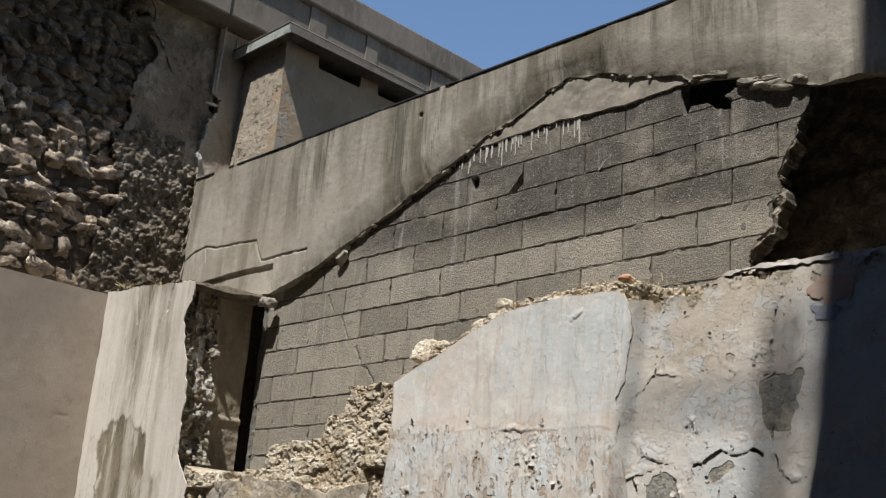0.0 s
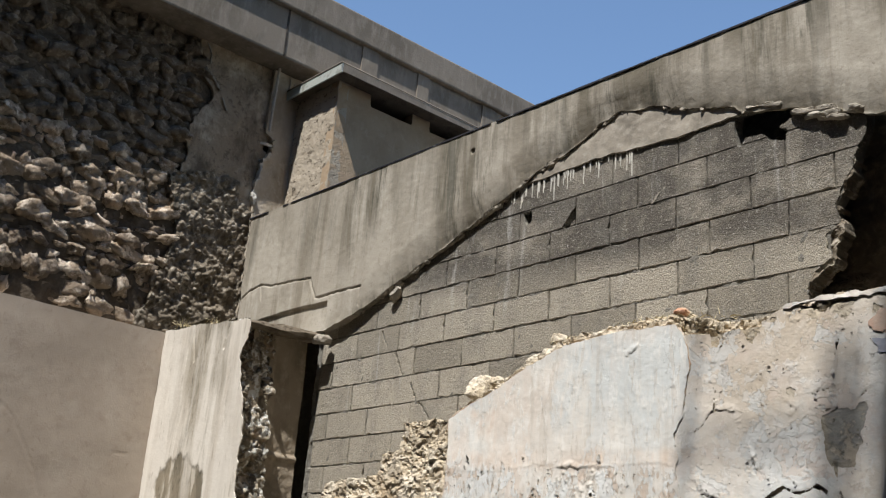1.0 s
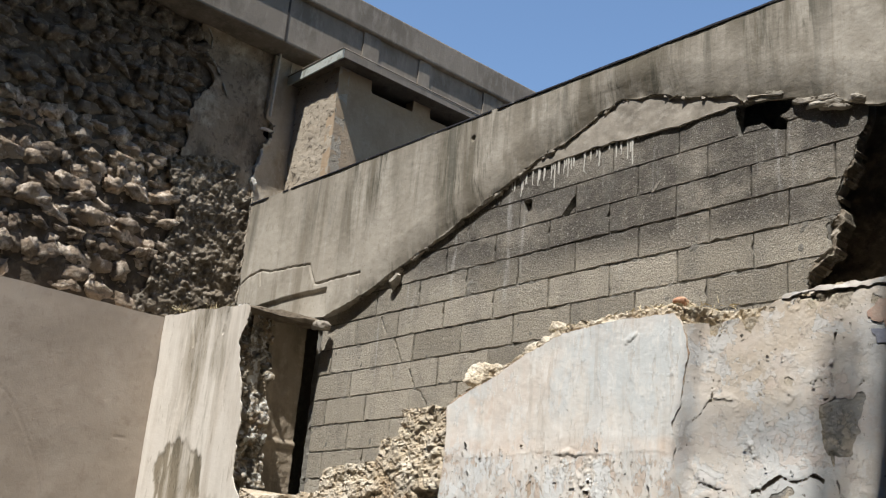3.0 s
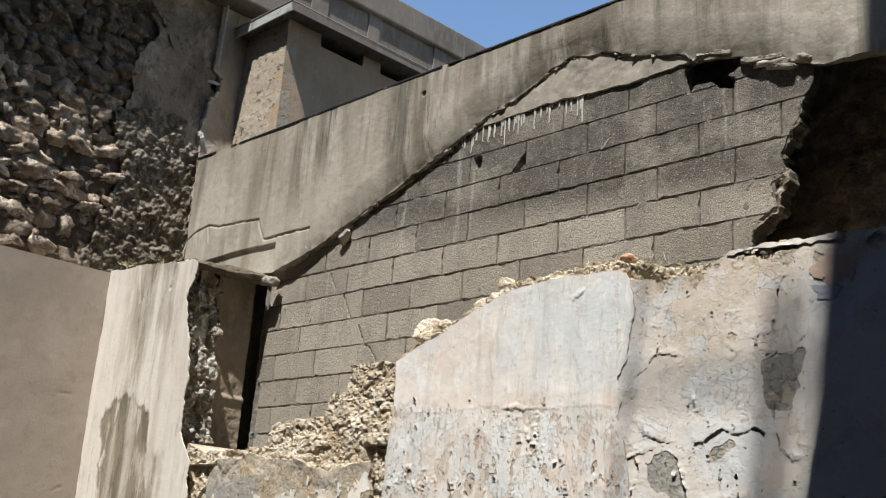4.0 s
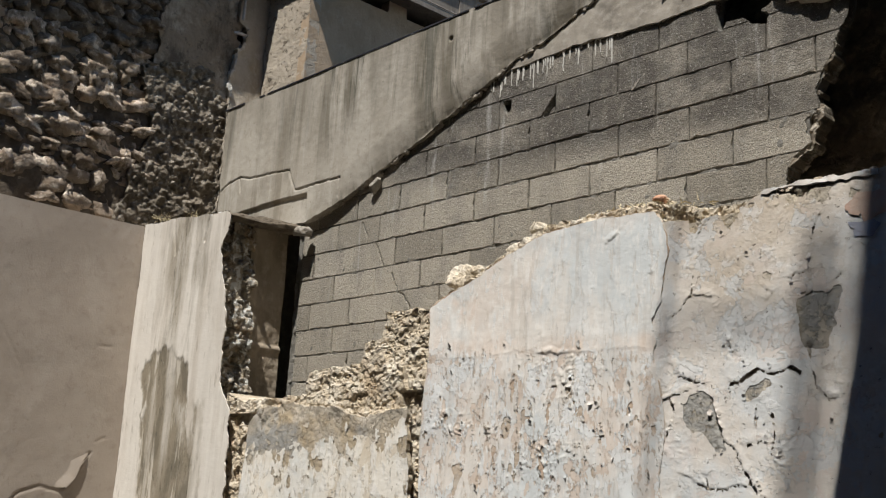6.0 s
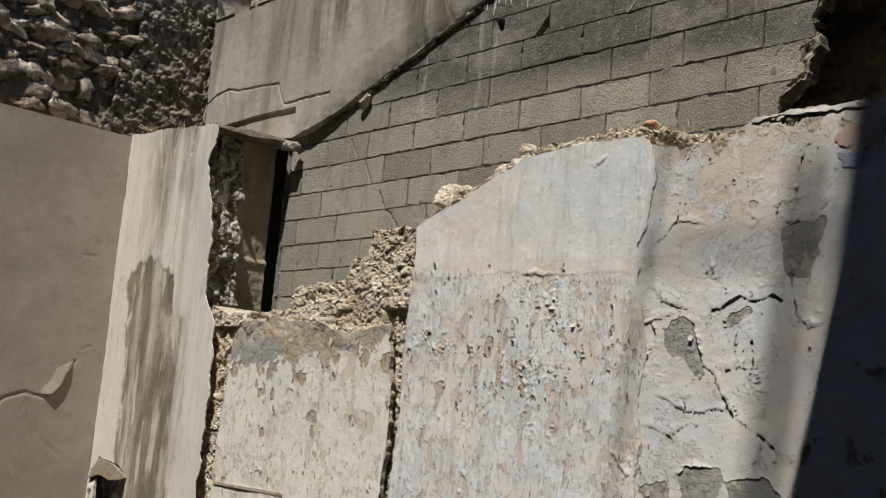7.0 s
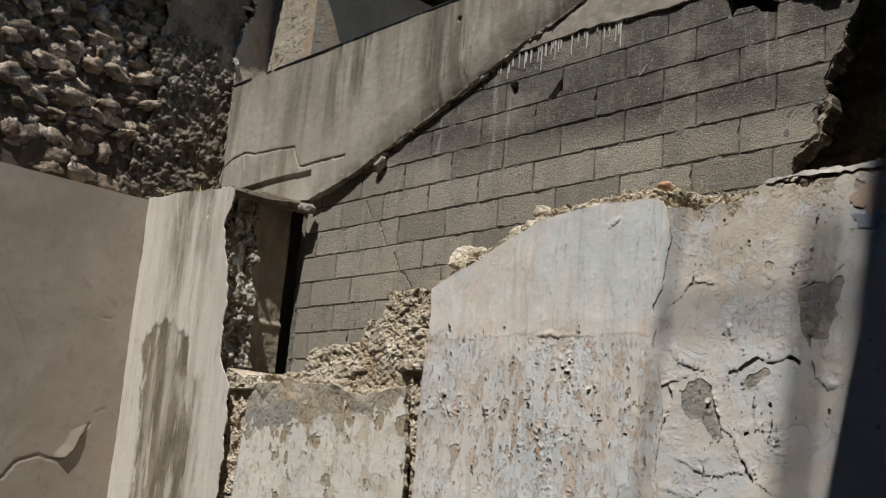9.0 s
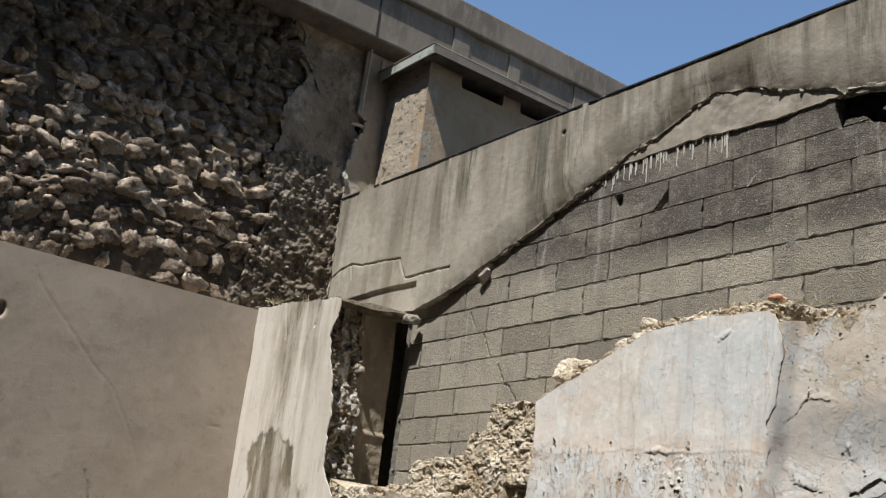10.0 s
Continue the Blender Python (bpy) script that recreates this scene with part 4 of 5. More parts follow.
# ---- house along the left side ----
LEFT_CRACKS = [[(-1.75, 1.32), (-1.58, 1.35), (-1.51, 1.46), (-1.34, 1.53), (-1.2, 1.5), (-1.14, 1.52), (-1.08, 1.6), (-1.03, 1.73), (-0.97, 1.8)], [(-0.94, 1.89), (-0.85, 1.93)],
               [(-2.65, 3.60), (-2.5, 3.38), (-2.248, 3.145), (-2.07, 2.96), (-1.85, 2.78), (-1.61, 2.42), (-1.5, 2.1)], [(-1.0, 2.66), (-0.9, 2.65)], [(-1.94, 2.14), (-1.90, 2.05), (-1.87, 1.94)], [(-1.30, 1.45), (-1.2, 1.2), (-1.0, 1.05)]]


def left_height(u, v):
    h = 0.010 * fbm(u * 1.1, v * 1.1, 15) + 0.0006 * fbm(u * 20, v * 20, 16)
    for line, wide in zip(LEFT_CRACKS, (0.007, 0.004, 0.004, 0.004, 0.006, 0.004)):
        h = h - min(0.012, 2.0 * wide - 0.004) * soft(wide - near(u + 0.02 * fbm(v * 9, u * 9, 14, 5, 0.6), v + 0.02 * fbm(u * 9, v * 9, 17, 5, 0.6), line), 0.012)
    return h - 0.04 * soft(0.03 - np.hypot(u + 2.81, (v - 3.2) * 0.6), 0.02)


wall_left = structure(sheet("wall_left", (-7.9, -0.7, 0, 3.72), 0.013, lambda u, v: inside(u, v, [(-7.9, 0), (-0.7, 0), (-0.7, 3.705), (-7.9, 3.705)]) + 0.004 * fbm(u * 9, v * 9, 14),
                left_height, 0.3, "x", LEFT, beige_wall), "smooth beige rendered wall with fine cracks", "wall")
LOOSE = [(-1.26, 1.53), (-1.17, 1.62), (-1.12, 1.73), (-0.97, 1.81), (-1.03, 1.73), (-1.07, 1.6), (-1.14, 1.52)]
sheet("loose_flake", (-1.3, -0.9, 1.45, 1.85), 0.01, lambda u, v: inside(u, v, LOOSE) + 0.006 * fbm(u * 25, v * 25, 18),
      lambda u, v: 0.004 + 0.020 * np.clip(1 - near(u, v, [(-1.14, 1.52), (-1.07, 1.6), (-1.03, 1.73)]) / 0.08, 0, 1), 0.0, "x", LEFT, beige_wall, wall_left, "curled flake of beige render")
structure(slab("wall_left_core", -5.4, LEFT - 0.19, -7.9, 6.5, 0, 7.1, earth_mortar), "core of the old house wall", "wall")
wall_rubble = structure(sheet("wall_rubble", (-4.2, -0.02, 3.66, 6.62), 0.03, lambda u, v: always(u, v),
                              lambda u, v: 0.055 + 0.03 * fbm(u * 8, v * 8, 51) + 0.015 * fbm(u * 25, v * 25, 52) - 0.01 * soft(v - 5.25, 0.3), 0.1, "x", LEFT - 0.15, earth_mortar),
                        "rough rubble stone wall stripped of its plaster", "wall")


def small_rubble(u, v):
    f1, f2, own = cells(u * 17 + 0.6 * fbm(u * 9, v * 9, 58), v * 22 + 0.6 * fbm(u * 9, v * 9, 59), 53)
    return 0.035 * np.minimum(f2 - f1, 0.4) + 0.024 * (own - 0.3) + 0.035 * fbm(u * 7, v * 9, 54) + 0.022 * fbm(u * 26, v * 30, 60)


sheet("fine_rubble", (-1.3, 0.03, 3.68, 5.4), 0.011, lambda u, v: inside(u, v, [(-0.98, 3.66), (0.01, 3.66), (0.01, 5.22), (-0.62, 5.26), (-0.92, 5.2), (-0.80, 4.6)]) + 0.12 * fbm(u * 6, v * 6, 55),
      small_rubble, 0.08, "x", LEFT - 0.055, fine_rubble_mat, wall_rubble, "patch of fine dark rubble")
sheet("old_plaster", (-1.0, 0.05, 5.0, 6.62), 0.02, lambda u, v: inside(u, v, [(-0.86, 6.7), (-0.74, 6.3), (-0.62, 6.05), (-0.72, 5.8), (-0.80, 5.5), (-0.76, 5.12), (-0.01, 5.05), (-0.01, 6.7)]) + 0.07 * fbm(u * 5, v * 5, 56) + 0.03 * fbm(u * 17, v * 17, 50),
      lambda u, v: -0.015 + 0.02 * fbm(u * 5, v * 5, 57) + 0.006 * fbm(u * 18, v * 18, 49), 0.05, "x", LEFT - 0.035, old_brown_plaster, wall_rubble, "remnant of sooty brown plaster")
PALE_TEAR = [(-0.83, 6.60), (-0.70, 6.43), (-0.70, 6.25), (-0.60, 6.14), (-0.55, 6.07), (-0.47, 5.92)]
sheet("plaster_edge", (-0.9, -0.35, 5.8, 6.6), 0.01, lambda u, v: 0.004 - near(u, v, PALE_TEAR) + 0.024 * fbm(u * 18, v * 12, 63), lambda u, v: 0.008 + 0.008 * fbm(u * 14, v * 14, 64), 0.03, "x", LEFT - 0.035, patch_mat, wall_rubble,
      "pale torn edge of the old plaster")
RETURN = [(-0.02, 6.6), (-0.03, 5.86), (0.055, 5.82), (0.066, 5.68), (-0.03, 5.53), (-0.045, 5.40), (-0.075, 5.27), (-0.06, 5.02), (-0.06, 4.0), (6.5, 4.0), (6.5, 6.6)]
structure(sheet("wall_return", (-0.12, 6.5, 4.0, 6.6), 0.02, lambda u, v: inside(u, v, RETURN) + 0.012 * fbm(u * 16, v * 16, 65) * (u < 0.4),
                lambda u, v: 0.010 * fbm(u * 6, v * 6, 66) + 0.006 * fbm(u * 22, v * 22, 67), 0.08, "x", LEFT - 0.02, return_mat), "stained plaster wall behind the chimney", "wall")


def house_band(name, x0, x1, z0, z1, label):
    """A band along the house."""
    bm = bmesh.new()
    rings = []
    for y, off in ((-7.9, 0), (0.0, 0), (6.5, 0.0)):
        rings.append([bm.verts.new((x + off, y, z)) for x, z in ((x0, z0), (x1, z0), (x1, z1), (x0, z1))])
    for r, q in zip(rings, rings[1:]):
        for k in range(4):
            bm.faces.new((r[k], r[(k + 1) % 4], q[(k + 1) % 4], q[k]))
    bm.faces.new(rings[0])
    bm.faces.new(rings[-1])
    bmesh.ops.recalc_face_normals(bm, faces=bm.faces)
    edges = [e for e in bm.edges if abs(e.verts[0].co.y - e.verts[1].co.y) > 1]
    bmesh.ops.bevel(bm, geom=edges, offset=0.02, segments=2, affect="EDGES", profile=0.6)
    return structure(part(name, bm, cornice_mat), label, "trim")


house_band("frieze", LEFT - 0.18, -4.47, 6.54, 7.06, "plain concrete band under the roof edge")
house_band("cornice", LEFT - 0.6, -4.42, 7.06, 7.37, "projecting concrete cornice with a worn edge")


for y, wide in ((0.79, 0.21), (1.54, 0.16), (2.50, 0.20), (4.2, 0.2)):
    structure(slab("trim", -4.475, -4.452, y, y + wide, 6.55, 7.055, cornice_mat, bevel=0.004), "shallow concrete pilaster on the frieze", "trim")
structure(slab("trim", -4.475, -4.464, -0.12, -0.10, 6.55, 7.055, dark_inside), "dark joint in the concrete frieze", "trim")


def stone_mesh(seed):
    """A weathered, rounded stone with a few worn flats."""
    rnd = random.Random(seed)
    bm = bmesh.new()
    bmesh.ops.create_icosphere(bm, subdivisions=3, radius=1.0)
    off = Vector((rnd.uniform(0, 50), rnd.uniform(0, 50), rnd.uniform(0, 50)))
    cuts = [(Vector((rnd.gauss(0, 1), rnd.gauss(0, 1), rnd.gauss(0, 1))).normalized(), rnd.uniform(0.62, 0.92)) for _ in range(6)]
    for v in bm.verts:
        p = v.co * 1.1
        for n, d in cuts:
            over = p.dot(n) - d
            if over > 0:
                p -= n * over * 0.75
        v.co = p * (1.10 + noise.noise(v.co * 1.6 + off) * 0.34 + noise.noise(v.co * 3.2 + off) * 0.36 + noise.noise(v.co * 6.5 + off) * 0.24 + noise.noise(v.co * 13.0 + off) * 0.12)
    me = bpy.data.meshes.new("stone")
    bm.to_mesh(me)
    bm.free()
    me.polygons.foreach_set("use_smooth", [True] * len(me.polygons))
    me.materials.append(stone_mat)
    return me


STONES = [stone_mesh(s) for s in range(16)]


def lay_stones():
    rnd = random.Random(5)
    verts, faces = [], []
    z = 3.72
    while z < 6.56:
        course = rnd.uniform(0.09, 0.16)
        y = -3.75 + rnd.uniform(0, 0.2)
        while y < (-0.78 if z < 5.1 else -0.62):
            length = rnd.choice((rnd.uniform(0.08, 0.14), rnd.uniform(0.13, 0.21), rnd.uniform(0.18, 0.30)))
            high = course * rnd.uniform(0.75, 1.15)
            if not (z > 5.1 and y > -0.80):
                me = rnd.choice(STONES)
                proud = rnd.uniform(-0.075, 0.0) - (0.02 if z < 3.9 else 0)
                m = Matrix.LocRotScale((LEFT - 0.10 + proud, y + length / 2, z + course / 2 + rnd.uniform(-0.02, 0.02)),
                                       Euler((rnd.uniform(-0.45, 0.45) + rnd.choice((0, 3.14)), rnd.uniform(-0.3, 0.3), rnd.uniform(-0.35, 0.35))),
                                       (rnd.uniform(0.055, 0.085), length * 0.60, high * 0.54))
                # Above the eave's shadow line the stones take the shade-darkened colour.
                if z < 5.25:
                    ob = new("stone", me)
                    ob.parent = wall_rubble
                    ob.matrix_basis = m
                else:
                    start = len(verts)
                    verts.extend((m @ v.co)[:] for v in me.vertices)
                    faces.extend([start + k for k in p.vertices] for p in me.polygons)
            y += length * 0.90 + rnd.uniform(0.0, 0.02)
        z += course * 0.88
    tagged(mesh_object("shaded_stones", verts, faces, shade_rubble, wall_rubble, "mortar-smeared stones darkened with the shade of the eave", True), kind="stuff")



# ---- things ----
structure(sheet("parapet_felt", (-4.75, 5.2, 4.89, 4.99), 0.01, lambda u, v: inside(u, v, [(-4.74, 4.941), (5.2, 4.908), (5.2, 4.919), (-4.74, 4.952)]) + 0.003 * fbm(u * 7, v * 7, 61),
                lambda u, v: 0.007 + 0.004 * fbm(u * 9, v * 9, 62), 0.2, "y", -0.07, tar), "black roofing felt along the parapet top", "trim")


def tube(name, points, radius, mat, parent=None, label=""):
    cu = bpy.data.curves.new(name, "CURVE")
    cu.dimensions, cu.bevel_depth, cu.bevel_resolution = "3D", radius, 3
    sp = cu.splines.new("POLY")
    sp.points.add(len(points) - 1)
    for p, c in zip(sp.points, points):
        p.co = (*c, 1)
    cu.materials.append(mat)
    ob = new(name, cu)
    if parent:
        ob.parent = parent
    return tagged(ob, label)


def chimney():
    top = new("chimney")
    x0, x1, y0, y1, z0, z1 = LEFT - 0.05, -4.05, 0.275, 2.6, 4.4, 6.30
    sheet("front_wall", (x0, x1, z0, z1), 0.03, lambda u, v: inside(u, v, [(x0, z0), (x1, z0), (x1, z1), (x0, z1)]),
          lambda u, v: 0.012 * fbm(u * 8, v * 8, 71) + 0.008 * fbm(u * 26, v * 26, 73), 0.12, "y", y0, chimney_mat, top, "pale rough stucco face")
    vents = ([(0.66, 6.175), (1.19, 6.175), (1.19, 6.6), (0.66, 6.6)], [(1.42, 6.19), (1.95, 6.19), (1.95, 6.6), (1.42, 6.6)])
    sheet("side_wall", (y0, y1, z0, z1), 0.02, lambda u, v: np.minimum(np.minimum(-inside(u, v, vents[0]), -inside(u, v, vents[1])), inside(u, v, [(y0, z0), (y1, z0), (y1, z1), (y0, z1)])),
          lambda u, v: 0.005 * fbm(u * 12, v * 12, 72), 0.12, "x", x1, chimney_side_mat, top, "long stucco face with two dark vent openings")
    slab("back_wall", x0, x1, y1, y1 + 0.1, z0, z1, chimney_mat, top)
    slab("inner_wall", x0, x0 + 0.1, y0 + 0.13, y1, z0, z1, dark_inside, top)
    # The cap's dark colour paints in the shade of its soffit.
    cap = slab("cap", x0 - 0.02, -3.87, 0.17, y1 + 0.2, z1, z1 + 0.05, dark_plaster, top, "thin concrete cap slab, coloured dark for its shaded underside", 0.008)
    slab("flashing", x0 - 0.01, -3.85, 0.15, 0.166, z1 - 0.03, z1 + 0.068, zinc, cap, "dull metal edge strip")
    slab("flashing", -3.866, -3.85, 0.17, y1 + 0.2, z1 - 0.018, z1 + 0.045, cornice_mat, cap, "dull metal edge strip")
    tube("edge_bead", [(x0 - 0.01, 0.148, z1 + 0.07), (-3.85, 0.148, z1 + 0.07), (-3.85, y1 + 0.2, z1 + 0.05)], 0.007, cornice_mat, cap, "thin folded metal bead")
    for k, (a, b, lean) in enumerate(((0.02, 0.15, 0.03), (0.05, 0.11, -0.04), (0.09, 0.07, 0.05))):
        tube("splinter", [(x0 + a, 0.17, z1 + 0.04), (x0 + a + lean * 0.4, 0.17, z1 + 0.05 + b * 0.5), (x0 + a + lean, 0.16, z1 + 0.05 + b)], 0.007, lime, cap, "pale upright splinter")
    return tagged(top, "rough stucco chimney block with vents and thin slab cap", "chimney")


chimney()

# the cut end of the wall beside the opening
def jamb_height(u, v):
    wu, wv = u + 0.04 * fbm(u * 9, v * 9, 84), v + 0.04 * fbm(u * 9, v * 9, 85)
    f1, f2, own = cells(wu * 11, wv * 12, 81)
    g1, g2, mine = cells(wu * 30, wv * 32, 86)
    hollow = 0.10 * np.exp(-((v - 2.50) / 0.09) ** 2 - ((u + 0.58) / 0.10) ** 2) + 0.07 * np.exp(-((v - 3.10) / 0.12) ** 2 - ((u + 0.52) / 0.06) ** 2)
    return 0.06 * (own - 0.5) - 0.03 * np.clip(1 - (f2 - f1) / 0.2, 0, 1) + 0.020 * (mine - 0.5) - 0.012 * np.clip(1 - (g2 - g1) / 0.3, 0, 1) + 0.04 * fbm(u * 9, v * 9, 82, 4) - hollow + 0.16 * np.clip((3.5 - v) / 1.3, 0, 1)


structure(sheet("jamb", (-0.712, -0.42, 2.1, 3.64), 0.009, always, jamb_height, 0.3, "x", -3.50, grey_rubble), "broken rubble edge of the wall", "wall")


def reveal_height(u, v):
    """Old plaster with a slanting torn coat and a small moulding near its foot."""
    coat = soft(0.10 * (3.3 - v) - (u + 0.38) + 0.02 * fbm(u * 12, v * 12, 107), 0.03)
    ledge = soft(0.022 - np.abs(v - 2.655 + 0.004 * fbm(u * 20, v * 4, 108)), 0.02)
    return 0.014 * coat + 0.026 * ledge + 0.014 * soft(2.63 - v, 0.02) + 0.012 * fbm(u * 8, v * 6, 109) + 0.005 * fbm(u * 30, v * 30, 110)


structure(sheet("reveal", (-0.44, -0.11, 1.9, 3.64), 0.011, always, reveal_height, 0.35, "x", -3.51, reveal_brown), "dirty brown plastered reveal with a small moulding", "wall")

def broken_lump(name, size, seed, mat, rough=0.35, detail=3):
    """A broken piece: a boxy ball cut by planes, then roughened a little."""
    rnd = random.Random(seed)
    off = Vector((rnd.uniform(0, 40), rnd.uniform(0, 40), rnd.uniform(0, 40)))
    cuts = [(Vector((rnd.gauss(0, 1), rnd.gauss(0, 1), rnd.gauss(0, 1))).normalized(), rnd.uniform(0.34, 0.46)) for _ in range(9)]
    bm = bmesh.new()
    bmesh.ops.create_icosphere(bm, subdivisions=detail, radius=0.5)
    least = min(size)
    for v in bm.verts:
        boxy = max(abs(c) for c in v.co) * 2
        p = v.co * (1 + 0.7 * (1 / boxy - 1))
        for n, d in cuts:
            over = p.dot(n) - d
            if over > 0:
                p = p - n * over * 0.9
        p = Vector((p.x * size[0], p.y * size[1], p.z * size[2]))
        way = v.co.normalized()
        p += way * 0.3 * rough * (0.02 + 0.5 * least) * (0.9 * noise.noise(p * 11 + off) + 0.45 * noise.noise(p * 30 + off) + 0.25 * noise.noise(p * 75 + off))
        v.co = p
    return part(name, bm, mat)


def lump_at(name, place_at, size, seed, mat, label, category, turn=0.0, rough=0.35, detail=3, group=""):
    ob = broken_lump(name, size, seed, mat, rough, detail)
    ob.matrix_basis = pose(*place_at, 0, turn, 0)
    return tagged(ob, label, category, group)


lump_at("lintel_stub", (-3.45, -0.40, 3.61), (0.26, 0.64, 0.075), 3, dark_plaster, "broken stub of a concrete lintel over the opening", "lintel", 0, 0.8, 5)
lump_at("lintel_end", (-3.30, -0.12, 3.585), (0.12, 0.14, 0.10), 9, patch_mat, "pale crusted end of the broken lintel", "rubble", 0, 0.8, 4)
lump_at("rubble_chunk", (-0.84, -0.60, 2.835), (0.32, 0.20, 0.13), 4, core_rubble, "loose sandy rubble chunk on the broken wall top", "rubble", 14, 1.6, 5)
lump_at("rubble_chunk", (-0.47, -0.61, 2.955), (0.13, 0.14, 0.07), 5, core_rubble, "small sandy rubble chunk on the wall top", "rubble", -20, 0.7, 4)
lump_at("brick_fragment", (0.50, -0.66, 3.06), (0.075, 0.07, 0.05), 6, brick_red, "small worn red brick fragment on the wall top", "brick", 25, 0.4, 4)
lump_at("plaster_fragment", (-2.52, -0.03, 3.84), (0.15, 0.07, 0.06), 7, render_grey, "broken plaster fragment stuck under the render edge", "plaster", -35, 0.6, 4)
for k, (x, z, a, b) in enumerate(((0.87, 4.275, 0.32, 0.03), (0.93, 4.235, 0.26, 0.026), (0.98, 4.20, 0.18, 0.024), (0.60, 4.395, 0.26, 0.026), (1.12, 4.21, 0.12, 0.04))):
    lump_at("plaster_fragment", (x, -0.012, z), (a, 0.07, b), 20 + k, render_grey if k % 2 else patch_mat, "broken brownish plaster sliver under the render edge", "plaster", 12, 1.5, 4)
for k, t in enumerate((0.02, 0.05, 0.17, 0.2, 0.31, 0.47, 0.5, 0.53, 0.66, 0.8, 0.95)):
    x = -2.72 + t * 2.2
    z = np.interp(x, [p[0] for p in RENDER[3:17]], [p[1] for p in RENDER[3:17]])
    lump_at("plaster_crumb", (x, -0.012, float(z) + 0.004), (random.uniform(0.04, 0.08), 0.04, random.uniform(0.015, 0.025)), 40 + k, render_grey if k % 3 else patch_mat,
            "crumb of broken plaster on the torn render edge", "plaster", -30, 0.8, 4, "crumbs along the render edge")


def drips():
    """Lime that ran down over the blocks, thin and proud."""
    rnd = random.Random(12)
    verts, faces = [], []
    for k in range(46):
        x = rnd.uniform(-1.38, -0.30)
        top, length, w = 4.40 + 0.02 * rnd.random(), rnd.uniform(0.03, 0.16) * (1.2 if rnd.random() < 0.3 else 0.8), rnd.uniform(0.003, 0.008)
        y, start = -0.004, len(verts)
        for f in (0.0, 0.35, 0.75, 1.0):
            c, half = x + rnd.uniform(-0.003, 0.003), w * (1.3 - 0.8 * f)
            verts += [(c - half, y, top - length * f), (c, y - 0.006, top - length * f), (c + half, y, top - length * f)]
        for r in range(3):
            for s in range(2):
                i = start + r * 3 + s
                faces.append((i, i + 1, i + 4, i + 3))
    return tagged(mesh_object("lime_drips", verts, faces, lime, wall_back, "white lime drips run down over the blocks", True), kind="stuff")


drips()


def tuft(name, x, y, z, spread, high, count, mat, label, category, seed, droop=0.3):
    """Loose blades and stalks, each a thin bent strip."""
    rnd = random.Random(seed)
    verts, faces = [], []
    for _ in range(count):
        bx, by = x + rnd.gauss(0, spread[0]), y + rnd.gauss(0, spread[1])
        a, lean, tall, w = rnd.uniform(0, 6.28), rnd.uniform(0.2, 1.4), high * rnd.uniform(0.4, 1.2), rnd.uniform(0.0015, 0.004)
        start = len(verts)
        for f in (0.0, 0.4, 0.75, 1.0):
            r = tall * lean * f
            px, py = bx + math.cos(a) * r, by + math.sin(a) * r
            pz = z + tall * (f - droop * lean * f * f) + rnd.uniform(-0.004, 0.004)
            verts += [(px - w * math.sin(a) * (1 - 0.7 * f), py + w * math.cos(a) * (1 - 0.7 * f), pz), (px + w * math.sin(a) * (1 - 0.7 * f), py - w * math.cos(a) * (1 - 0.7 * f), pz + w)]
        for r in range(3):
            i = start + 2 * r
            faces.append((i, i + 1, i + 3, i + 2))
    return tagged(mesh_object(name, verts, faces, mat), label, category, kind="stuff")


for k, (x, z) in enumerate(((0.05, 3.02), (0.18, 3.03), (0.30, 3.04), (0.42, 3.04), (0.52, 3.02), (0.64, 2.99), (0.70, 2.95), (-0.15, 3.0))):
    tuft("straw", x, -0.66, z, (0.07, 0.04), 0.04, 26, straw_mat, "dry straw and chaff lying on the wall top", "straw", 60 + k, 0.75)
for k, x in enumerate((0.12, 0.22, 0.33, 0.45, 0.60, 0.68, -0.25)):
    lump_at("crumbled_mortar", (x, -0.62, 3.025 if x < 0.5 else 2.97), (0.17, 0.14, 0.055), 70 + k, core_rubble, "crumbled sandy mortar on the broken wall top", "rubble", random.uniform(-15, 15), 1.2, 5)
for k, (x, y) in enumerate(((-4.35, -0.5), (-4.2, -0.35), (-4.6, -0.62), (-4.45, -0.25))):
    tuft("weed", x, y, 3.76, (0.05, 0.05), 0.07, 50, weed_mat if k % 2 else straw_mat, "small dull weeds growing on the wall ledge", "weed", 80 + k, 0.4)


conduit = tagged(tube("conduit", [(LEFT + 0.03, 0.0, 6.56), (LEFT + 0.03, -0.01, 6.2), (LEFT + 0.03, -0.02, 5.86)], 0.014, lime), "thin pale conduit fixed to the house wall", "conduit")
RAGGED = [(0.055, 5.80), (0.066, 5.68), (-0.03, 5.53), (-0.045, 5.40), (-0.075, 5.27), (-0.06, 5.08)]
structure(sheet("torn_plaster", (-0.16, 0.14, 5.02, 5.86), 0.009, lambda u, v: 0.013 - near(u, v, RAGGED) + 0.035 * fbm(u * 15, v * 15, 68), lambda u, v: 0.022 + 0.03 * fbm(u * 18, v * 18, 69), 0.05, "x", LEFT - 0.01, lime),
          "pale torn edge of plaster beside the chimney", "wall render")
lump_at("plaster_fragment", (LEFT + 0.03, -0.03, 5.715), (0.03, 0.15, 0.028), 17, lime, "pale splinter of plaster sticking out of the torn edge", "plaster", 0, 0.6, 4)
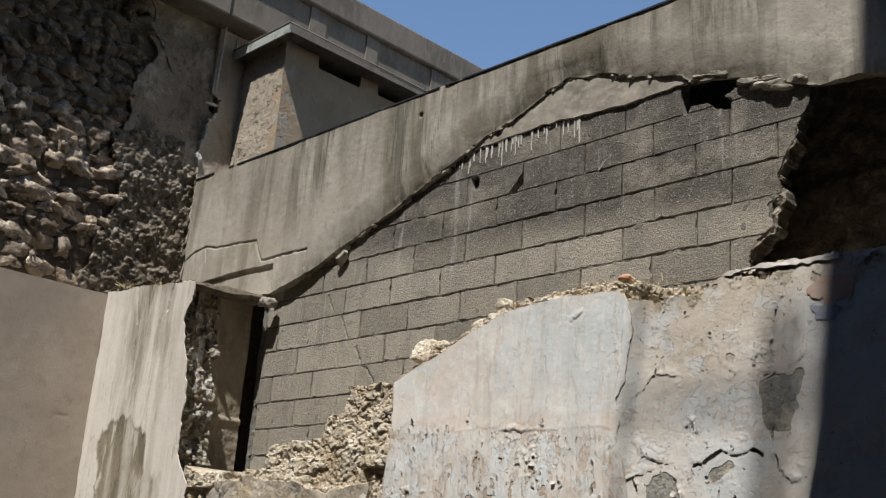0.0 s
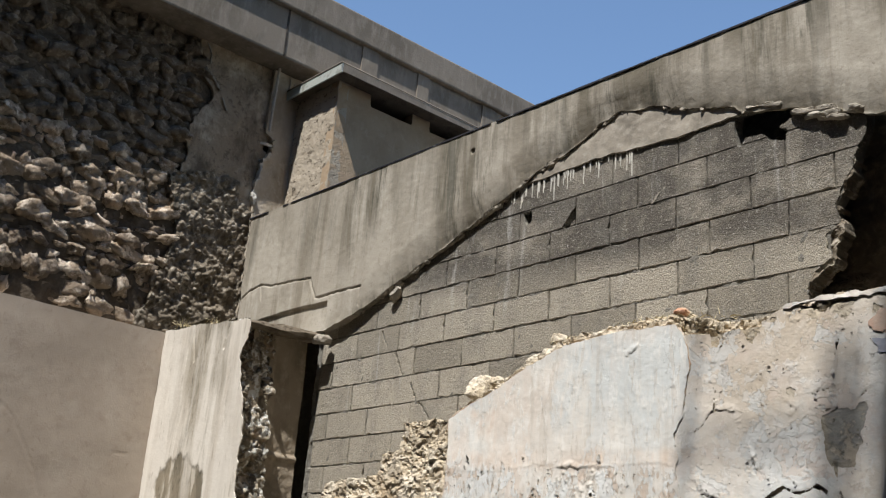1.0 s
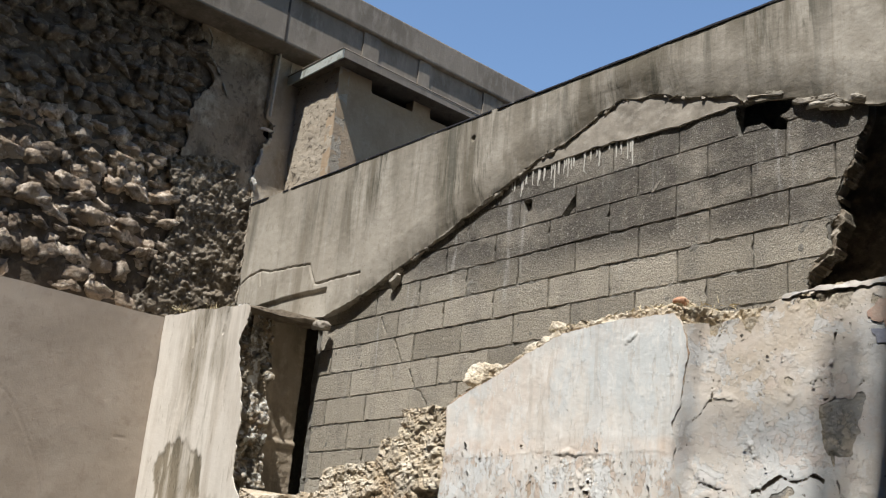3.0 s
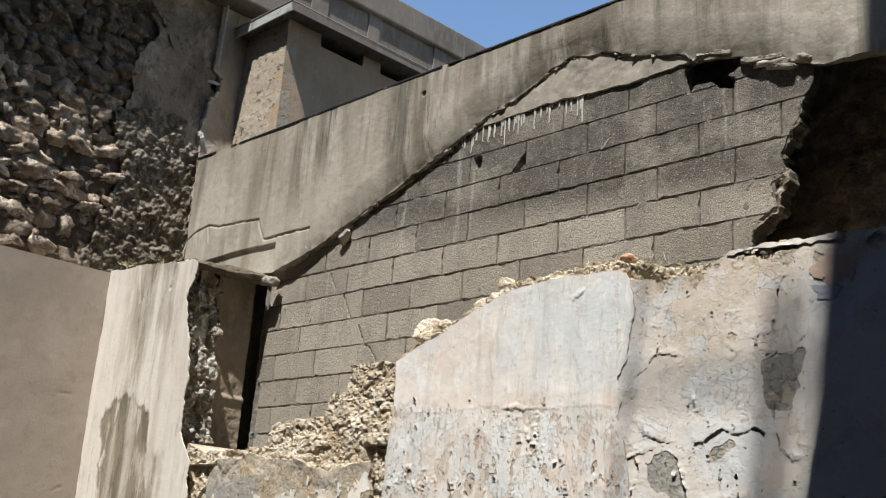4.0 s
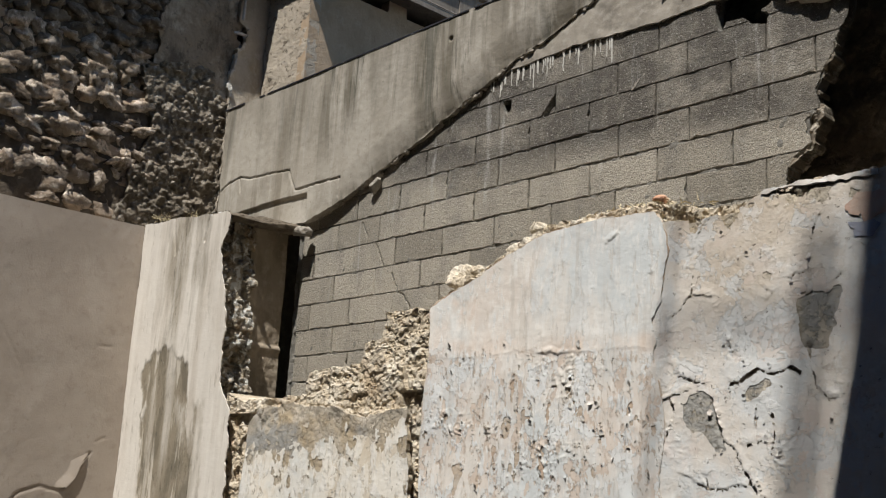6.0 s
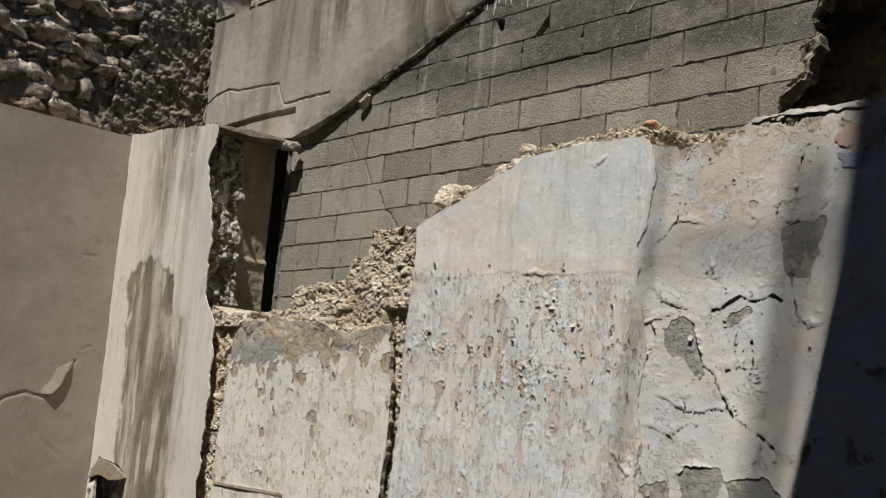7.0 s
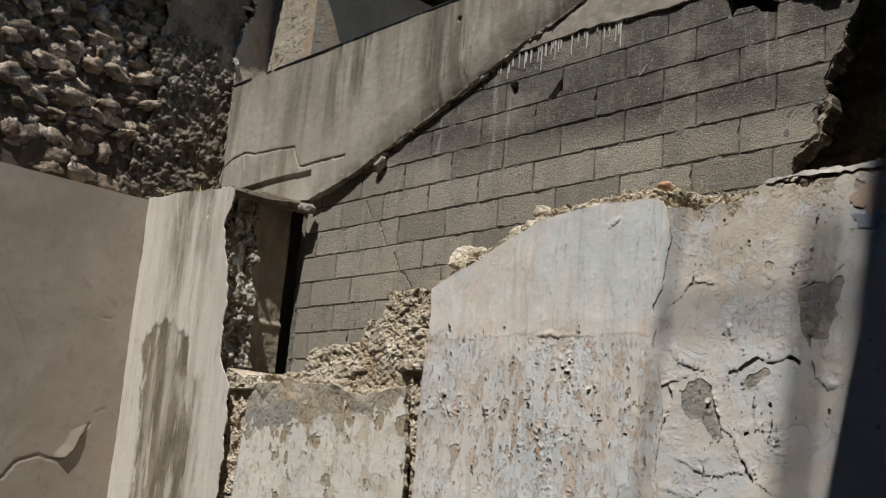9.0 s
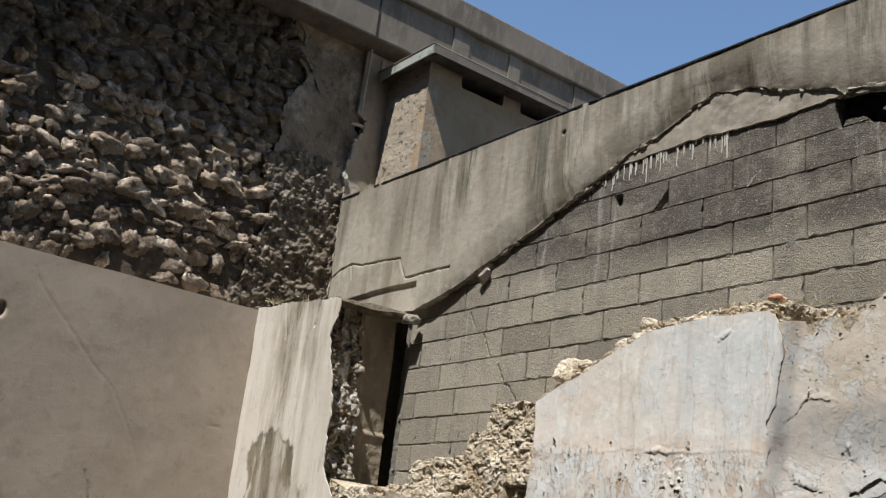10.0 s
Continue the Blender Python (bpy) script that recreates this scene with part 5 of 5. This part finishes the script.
for k in range(5):
    lump_at("debris", (LEFT + 0.05 + 0.05 * k, 0.20 + 0.02 * k, 6.37 + 0.012 * (k % 2)), (0.09, 0.07, 0.05), 90 + k, patch_mat, "small pale debris lying on the chimney cap", "rubble", 20 * k, 0.5, 3)

# ---- blocks of the back wall ----
def block_mesh(length, height, seed):
    """A block's face with chipped, uneven edges, standing just proud of its joints."""
    rnd = random.Random(seed)
    n, m = max(4, int(length / 0.035)), 5
    rim = [(length * i / n, 0, 0, -1) for i in range(n)] + [(length, height * i / m, 1, 0) for i in range(m)] + [(length * (1 - i / n), height, 0, 1) for i in range(n)] + [(0, height * (1 - i / m), -1, 0) for i in range(m)]
    ring = []
    for x, z, ox, oz in rim:
        out = rnd.uniform(-0.003, 0.002) - (rnd.uniform(0.003, 0.010) if rnd.random() < 0.12 else 0)
        ring.append((x + ox * out, z + oz * out))
    bm = bmesh.new()
    cx, cz = length / 2, height / 2
    back = [bm.verts.new((x, 0.05, z)) for x, z in ring]
    mid = [bm.verts.new((x, rnd.uniform(0.002, 0.005), z)) for x, z in ring]
    front = [bm.verts.new((x + (0.004 if x < cx else -0.004), rnd.uniform(-0.001, 0.001), z + (0.003 if z < cz else -0.003))) for x, z in ring]
    for i in range(len(ring)):
        j = (i + 1) % len(ring)
        bm.faces.new((back[i], back[j], mid[j], mid[i]))
        bm.faces.new((mid[i], mid[j], front[j], front[i]))
    bm.faces.new(front)
    bmesh.ops.recalc_face_normals(bm, faces=bm.faces)
    me = bpy.data.meshes.new("concrete_block")
    bm.to_mesh(me)
    bm.free()
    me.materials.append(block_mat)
    return me


BLOCK_CRACKS = [[(-2.502, 3.395), (-2.407, 3.212)], [(-2.304, 3.148), (-2.23, 3.005), (-2.165, 2.978), (-2.086, 2.879)], [(-2.683, 3.584), (-2.608, 3.453)]]
SCRATCH = [(-0.10, 4.085), (-0.14, 4.06), (-0.19, 4.01), (-0.23, 3.95), (-0.255, 3.905)]


def block_face(u, v):
    d = np.minimum.reduce([near(u + 0.006 * fbm(u * 25, v * 25, 88), v, line) for line in BLOCK_CRACKS])
    return 0.002 * fbm(u * 20, v * 20, 93) - 0.03 * soft(0.002 - d, 0.008)


def lay_blocks():
    rnd = random.Random(8)
    joint = 0.010
    full = [block_mesh(BL - joint, BH - joint, s) for s in range(9)]
    for row in range(-2, 11):
        z0 = LB - BH * row
        left, right = -3.44, 1.2
        start = first_joint(row) - 9 * BL
        for i in range(14):
            x0, x1 = max(start + i * BL, left), min(start + (i + 1) * BL, right)
            if x1 - x0 < 0.05:
                continue
            cu, cv = np.array([x0, x1, x0, x1]), np.array([z0, z0, z0 + BH, z0 + BH])
            if inside(cu, cv, RENDER).min() > 0.0 or inside(cu, cv, BLOCKS).max() < 0.0:
                continue
            whole = x1 - x0 > BL - 0.001
            holed = x1 > -1.4 and 3.99 < z0 + 0.1 < 4.45
            cracked = any(x0 < cx < x1 and z0 < cz < z0 + BH for line in BLOCK_CRACKS for cx, cz in line)
            if holed or cracked or inside(cu, cv, BLOCKS).min() < 0.0:
                a0, a1, b0, b1 = x0 + joint / 2, x1 - joint / 2, z0 + joint / 2, z0 + BH - joint / 2
                sheet("concrete_block", (a0 - 0.01, a1 + 0.01, b0 - 0.01, b1 + 0.01), 0.011,
                      lambda u, v: np.minimum(np.minimum(inside(u, v, [(a0, b0), (a1, b0), (a1, b1), (a0, b1)]) + 0.003 * fbm(u * 30, v * 30, 92), inside(u, v, BLOCKS) + 0.03 * fbm(u * 9, v * 9, 90) + 0.018 * fbm(u * 28, v * 28, 91)), clear_of_holes(u, v)),
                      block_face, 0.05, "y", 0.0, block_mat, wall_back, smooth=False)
                continue
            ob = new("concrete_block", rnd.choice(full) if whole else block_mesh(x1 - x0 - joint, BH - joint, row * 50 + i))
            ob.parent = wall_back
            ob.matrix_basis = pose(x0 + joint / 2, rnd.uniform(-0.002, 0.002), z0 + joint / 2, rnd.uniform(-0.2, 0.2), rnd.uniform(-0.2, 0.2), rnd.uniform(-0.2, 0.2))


lay_blocks()
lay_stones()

sheet("lime_scratch", (-0.3, -0.05, 3.88, 4.11), 0.005, lambda u, v: 0.003 - near(u, v, SCRATCH) + 0.013 * fbm(u * 40, v * 40, 89), lambda u, v: 0.001 + 0 * u, 0.0, "y", -0.003, patch_mat, wall_back, "pale scratch of lime on a block")
